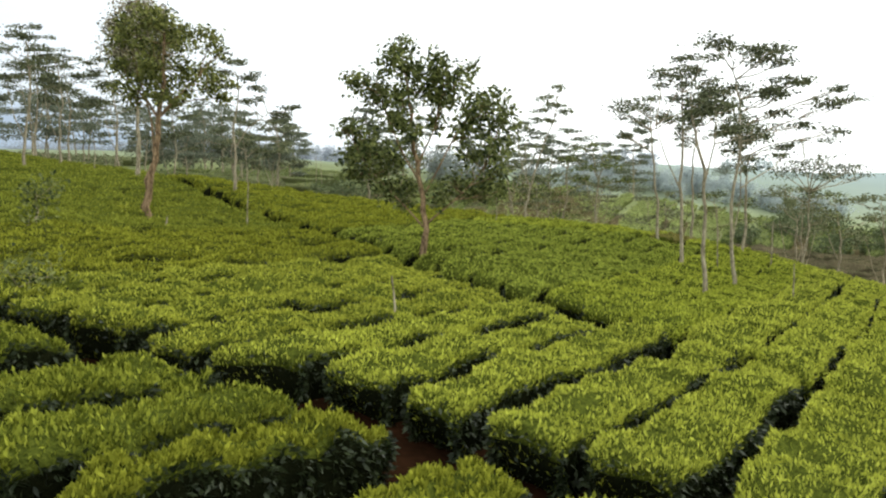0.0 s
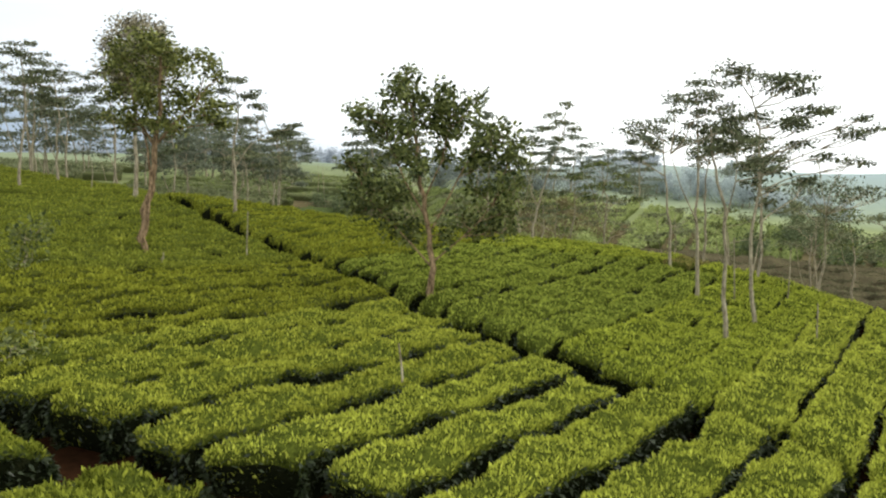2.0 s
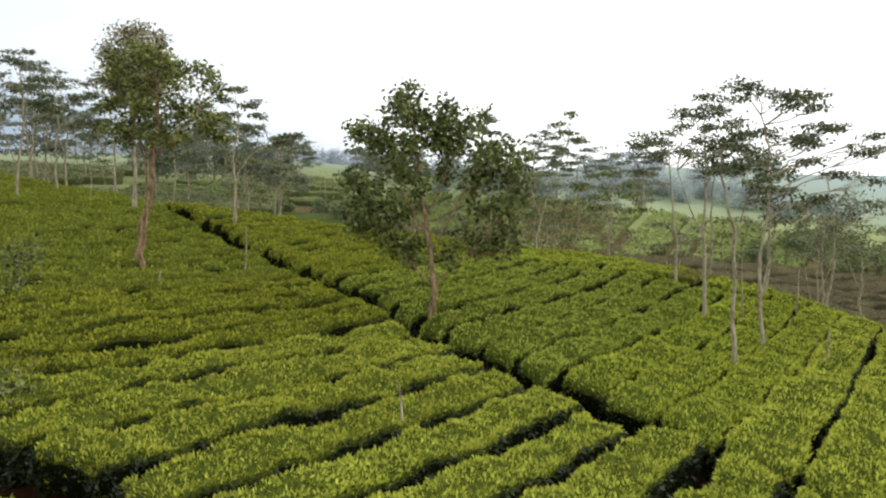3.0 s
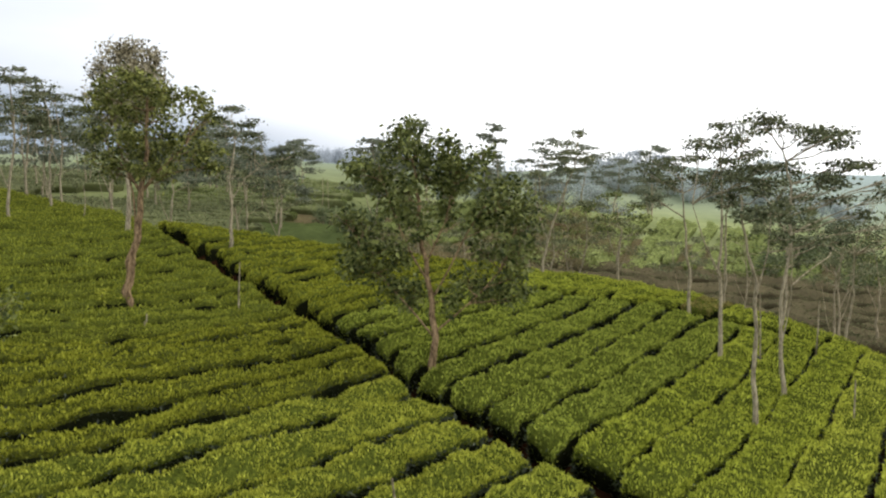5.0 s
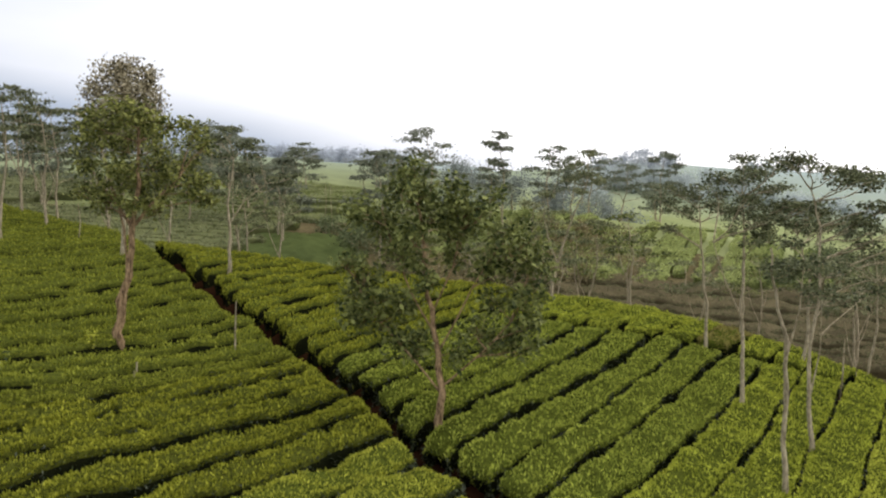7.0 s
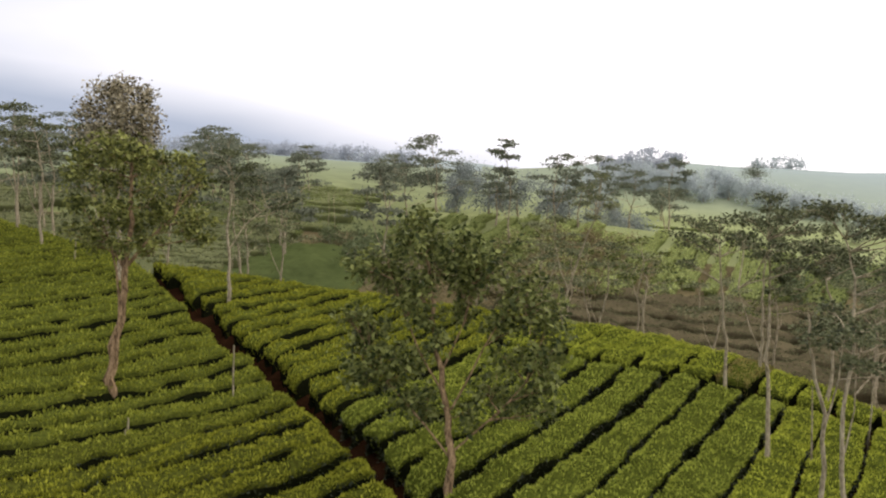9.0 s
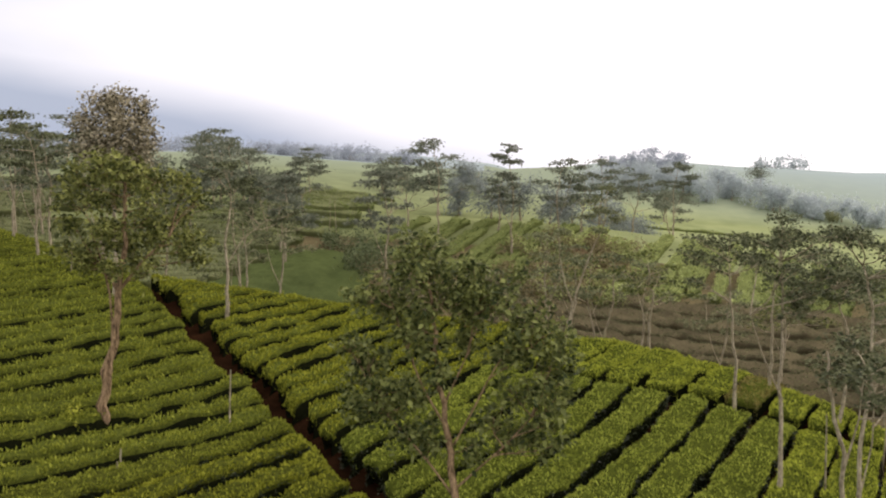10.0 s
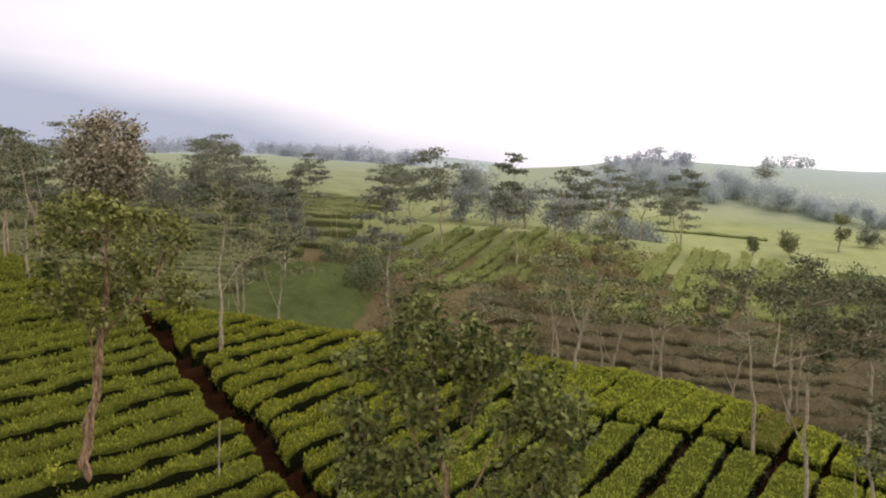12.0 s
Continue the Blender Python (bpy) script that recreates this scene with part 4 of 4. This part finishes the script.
# on the far slope and the ridge
for q, (tx, ty, th, sp) in enumerate([(-4.6, 85.8, 9.9, 3.4), (2.7, 81.6, 10.9, 1.8), (7.4, 84.5, 9.0, 2.3), (20.7, 93.5, 8.4, 1.9), (-15.7, 67.2, 7.2, 1.6), (13.5, 99, 8.0, 3.0), (17.5, 100, 7.0, 2.8), (-8.0, 88, 6.5, 3.0), (-7.0, 62.3, 8.8, 2.0),
                                      (-24, 86, 8.0, 3.2), (-28, 92, 8.4, 3.0), (-20, 92, 6.5, 2.4), (-32, 98, 9.0, 3.0), (-43, 80, 8.5, 3.0), (-48, 88, 9.0, 3.0), (-38, 72, 8.0, 2.6), (-47, 77, 8.0, 3.0), (-53, 84, 8.5, 3.0), (-57, 93, 9.0, 3.2), (-45, 93, 8.0, 3.0), (-62, 101, 9.0, 3.2), (-49, 69, 8.0, 2.8), (-41, 64, 8.4, 2.6), (-37, 57, 8.6, 2.4), (-62.4, 176.6, 5.5, 3.0), (-17.4, 138.7, 4.6, 3.4), (-14, 140, 4.2, 3.0), (-34, 84, 7.5, 3.0), (-31, 79, 7.0, 2.8), (-27, 77, 6.5, 2.6), (-18, 74, 5.5, 2.4), (-21, 81, 6.0, 2.6), (-46, 96, 8.5, 3.0), (-12, 106, 7.0, 2.6), (-6, 112, 7.0, 2.4), (-40, 125, 8.0, 3.0), (-25, 118, 7.0, 2.6),
                                      (10.5, 92, 6.0, 1.8), (1.5, 90, 6.0, 1.8), (-36, 110, 8.0, 3.0), (-52, 105, 9.5, 3.4), (24, 108, 7.5, 2.6)]):
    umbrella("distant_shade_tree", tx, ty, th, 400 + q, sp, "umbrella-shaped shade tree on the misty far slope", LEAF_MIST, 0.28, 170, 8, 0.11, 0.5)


def round_bush(name, x, y, height, width, seed, label, foliage, leaf=0.2, count=900, category="bush", gap=0.45):
    gen = np.random.default_rng(seed)
    lobes = [(gen.normal() * width * 0.22, gen.normal() * width * 0.22, height * (0.3 + 0.6 * gen.random()), width * 0.3) for _ in range(9)]
    return tree(name, x, y, [(0, 0, 0), (0, 0, height * .35), (0.03, 0, height * .7)], lobes, seed, label, 0.03 * height, leaf, count // 9, 1.0, foliage=foliage, category=category, group="bushes", twigs=2, gap=gap, sides=5)


# single trees in the far meadow, then the hazy wood
for q, (tx, ty, h, w) in enumerate([(52.7, 147, 4.6, 2.6), (66, 158, 7.6, 2.4), (46.2, 146.4, 3.3, 1.9), (41.5, 188, 7.0, 4.0), (75.5, 224, 8.6, 6.0), (76, 168, 3.4, 3.0)]):
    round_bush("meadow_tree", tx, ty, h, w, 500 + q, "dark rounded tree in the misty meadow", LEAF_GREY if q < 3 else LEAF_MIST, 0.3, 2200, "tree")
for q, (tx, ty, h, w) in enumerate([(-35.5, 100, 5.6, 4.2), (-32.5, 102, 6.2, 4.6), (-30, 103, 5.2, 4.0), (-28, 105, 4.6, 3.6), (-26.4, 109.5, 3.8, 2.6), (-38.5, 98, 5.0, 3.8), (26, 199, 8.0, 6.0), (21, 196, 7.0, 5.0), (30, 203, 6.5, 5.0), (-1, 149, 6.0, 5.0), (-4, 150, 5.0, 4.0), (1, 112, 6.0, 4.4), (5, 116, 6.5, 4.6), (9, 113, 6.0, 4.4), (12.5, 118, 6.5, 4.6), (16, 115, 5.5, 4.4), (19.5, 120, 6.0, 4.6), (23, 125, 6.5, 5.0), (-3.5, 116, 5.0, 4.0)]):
    round_bush("hillside_tree", tx, ty, h, w, 540 + q, "grey-green leafy tree on the misty slope", LEAF_MIST if q < 6 else LEAF_MIDHAZE if q > 8 else LEAF_HAZE, 0.34, 1800, "tree")
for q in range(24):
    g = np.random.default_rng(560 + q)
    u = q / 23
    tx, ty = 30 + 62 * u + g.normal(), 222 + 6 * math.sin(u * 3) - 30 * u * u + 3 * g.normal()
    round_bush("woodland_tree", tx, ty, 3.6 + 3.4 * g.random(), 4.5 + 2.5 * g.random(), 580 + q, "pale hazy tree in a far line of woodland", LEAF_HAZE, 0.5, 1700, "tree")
for q in range(46):
    g = np.random.default_rng(700 + q)
    bx, by = 2 + 13 * g.random(), 69 + 17 * g.random()
    round_bush("overgrown_bush", bx, by, 0.9 + 0.9 * g.random(), 1.9 + 1.2 * g.random(), 720 + q, "brownish scrubby bush on the far slope" if q % 4 else "overgrown leafy bush on the far slope", LEAF_SCRUB if q % 4 else LEAF_BUSH, 0.24, 560)
for q in range(16):
    g = np.random.default_rng(790 + q)
    round_bush("overgrown_bush", 27 + 22 * g.random(), 73 + 16 * g.random(), 1.3 + 1.0 * g.random(), 2.2 + 1.2 * g.random(), 830 + q, "dark green thicket bush on the far slope", LEAF_THICKET, 0.28, 620)
for q, (bx, by) in enumerate([(-9.6, 64.5), (-9.2, 67.5), (-9.8, 70.5), (-9.0, 73.5), (-10.2, 76.5), (-12.0, 79.0), (-14.5, 79.5)]):
    round_bush("bank_bush", bx, by, 1.6, 2.6, 860 + q, "dark green bush along the grassy bank", LEAF_THICKET, 0.24, 700)
# trees in haze-painted leaf: blue-grey just behind the western crest, pale on the far skyline
for q in range(40):
    g = np.random.default_rng(900 + q)
    tx, ty = -150 + 128 * q / 39 + 2 * g.normal(), 246 + 6 * g.normal()
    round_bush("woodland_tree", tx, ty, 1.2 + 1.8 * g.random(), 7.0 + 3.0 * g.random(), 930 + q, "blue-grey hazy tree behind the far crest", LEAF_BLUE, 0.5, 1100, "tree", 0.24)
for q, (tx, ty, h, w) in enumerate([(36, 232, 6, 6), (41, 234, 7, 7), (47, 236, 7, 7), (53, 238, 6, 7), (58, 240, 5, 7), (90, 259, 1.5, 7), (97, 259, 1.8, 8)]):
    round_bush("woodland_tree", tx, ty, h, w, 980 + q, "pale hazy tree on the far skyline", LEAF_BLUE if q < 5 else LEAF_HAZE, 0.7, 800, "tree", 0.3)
# low brown scrub at the foot of the far slope
for q in range(40):
    g = np.random.default_rng(1010 + q)
    bx, by = -9.5 + 15 * g.random(), 58 + 15 * g.random()
    if brow(bx, by) ** 0.25 > 1.1:
        round_bush("scrub_bush", bx, by, 0.7 + 0.6 * g.random(), 2.0 + 1.2 * g.random(), 1060 + q, "low brown scrub in the hollow", LEAF_SCRUB if q % 3 else PRUNED_LEAF, 0.17, 500)


# ---- stakes, saplings and weeds among the rows ----
def stake(x, y, height, seed, lean=0.05):
    gen = np.random.default_rng(seed)
    p = arc((0, 0, -0.1), (lean * height, 0.02, height), gen, 0.05, 0.0, 6)
    v, f = tube(p, np.linspace(0.035, 0.02, 6), 6)
    ob = new("stake", mesh_from("stake", v, f, BARK))
    ob.location = (x, y, float(land(np.array(float(x)), np.array(float(y)))))
    tagged(ob, "thin bare wooden stake standing in the tea", "stake", "stakes")


for q, (sx, sy, sh) in enumerate([(-8.2, 31.0, 2.5), (-1.0, 16.0, 1.6), (-10.05, 27.3, 1.1), (-9.8, 26.7, 1.0), (-22.0, 47.0, 2.6), (-20.5, 50.0, 2.8), (-15.2, 82.4, 4.2), (-14.6, 83.2, 4.0), (-16.6, 57.0, 2.8),
                                  (10.4, 30.6, 3.2), (13.6, 33.6, 2.6), (11.2, 25.4, 2.0), (2.2, 42.4, 2.0)]):
    stake(sx, sy, sh, 800 + q, 0.03 * (-1) ** q)
round_bush("weed_shrub", -8.0, 14.9, 1.5, 1.3, 830, "tall dark weedy shrub at the edge of the tea path", LEAF, 0.11, 900)
round_bush("sapling", -12.1, 22.6, 2.4, 1.2, 831, "dark-leaved young tree among tea rows", LEAF, 0.14, 500, "sapling")
round_bush("pale_shrub", -12.4, 29.6, 1.2, 0.7, 832, "pale green shrub beside the tall tree", SHOOT, 0.12, 300)


def earth_bank(x, y, length, depth, height):
    """A bare cut of orange earth on the far slope."""
    gen = np.random.default_rng(841)
    k, m = 24, 8
    u, w = np.meshgrid(np.linspace(-1, 1, k), np.linspace(0, 1, m))
    X = x + u * length / 2 + 0.2 * w
    Y = y + w * depth
    Z = land(X, Y) + height * np.sin(w * np.pi * 0.62) * (1 - u ** 4) * (0.8 + 0.5 * vnoise(X * 1.3, Y * 1.3, 31)) - 0.1
    a = np.arange(m - 1)[:, None] * k + np.arange(k - 1)[None, :]
    f = np.stack([a, a + 1, a + k + 1, a + k], -1).reshape(-1, 4)
    tagged(new("earth_bank", mesh_from("earth_bank", np.stack([X, Y, Z], -1).reshape(-1, 3), f, EARTH)), "bare orange earth bank on the far tea slope", "earth bank")


earth_bank(8.6, 82.0, 3.6, 2.0, 1.15)
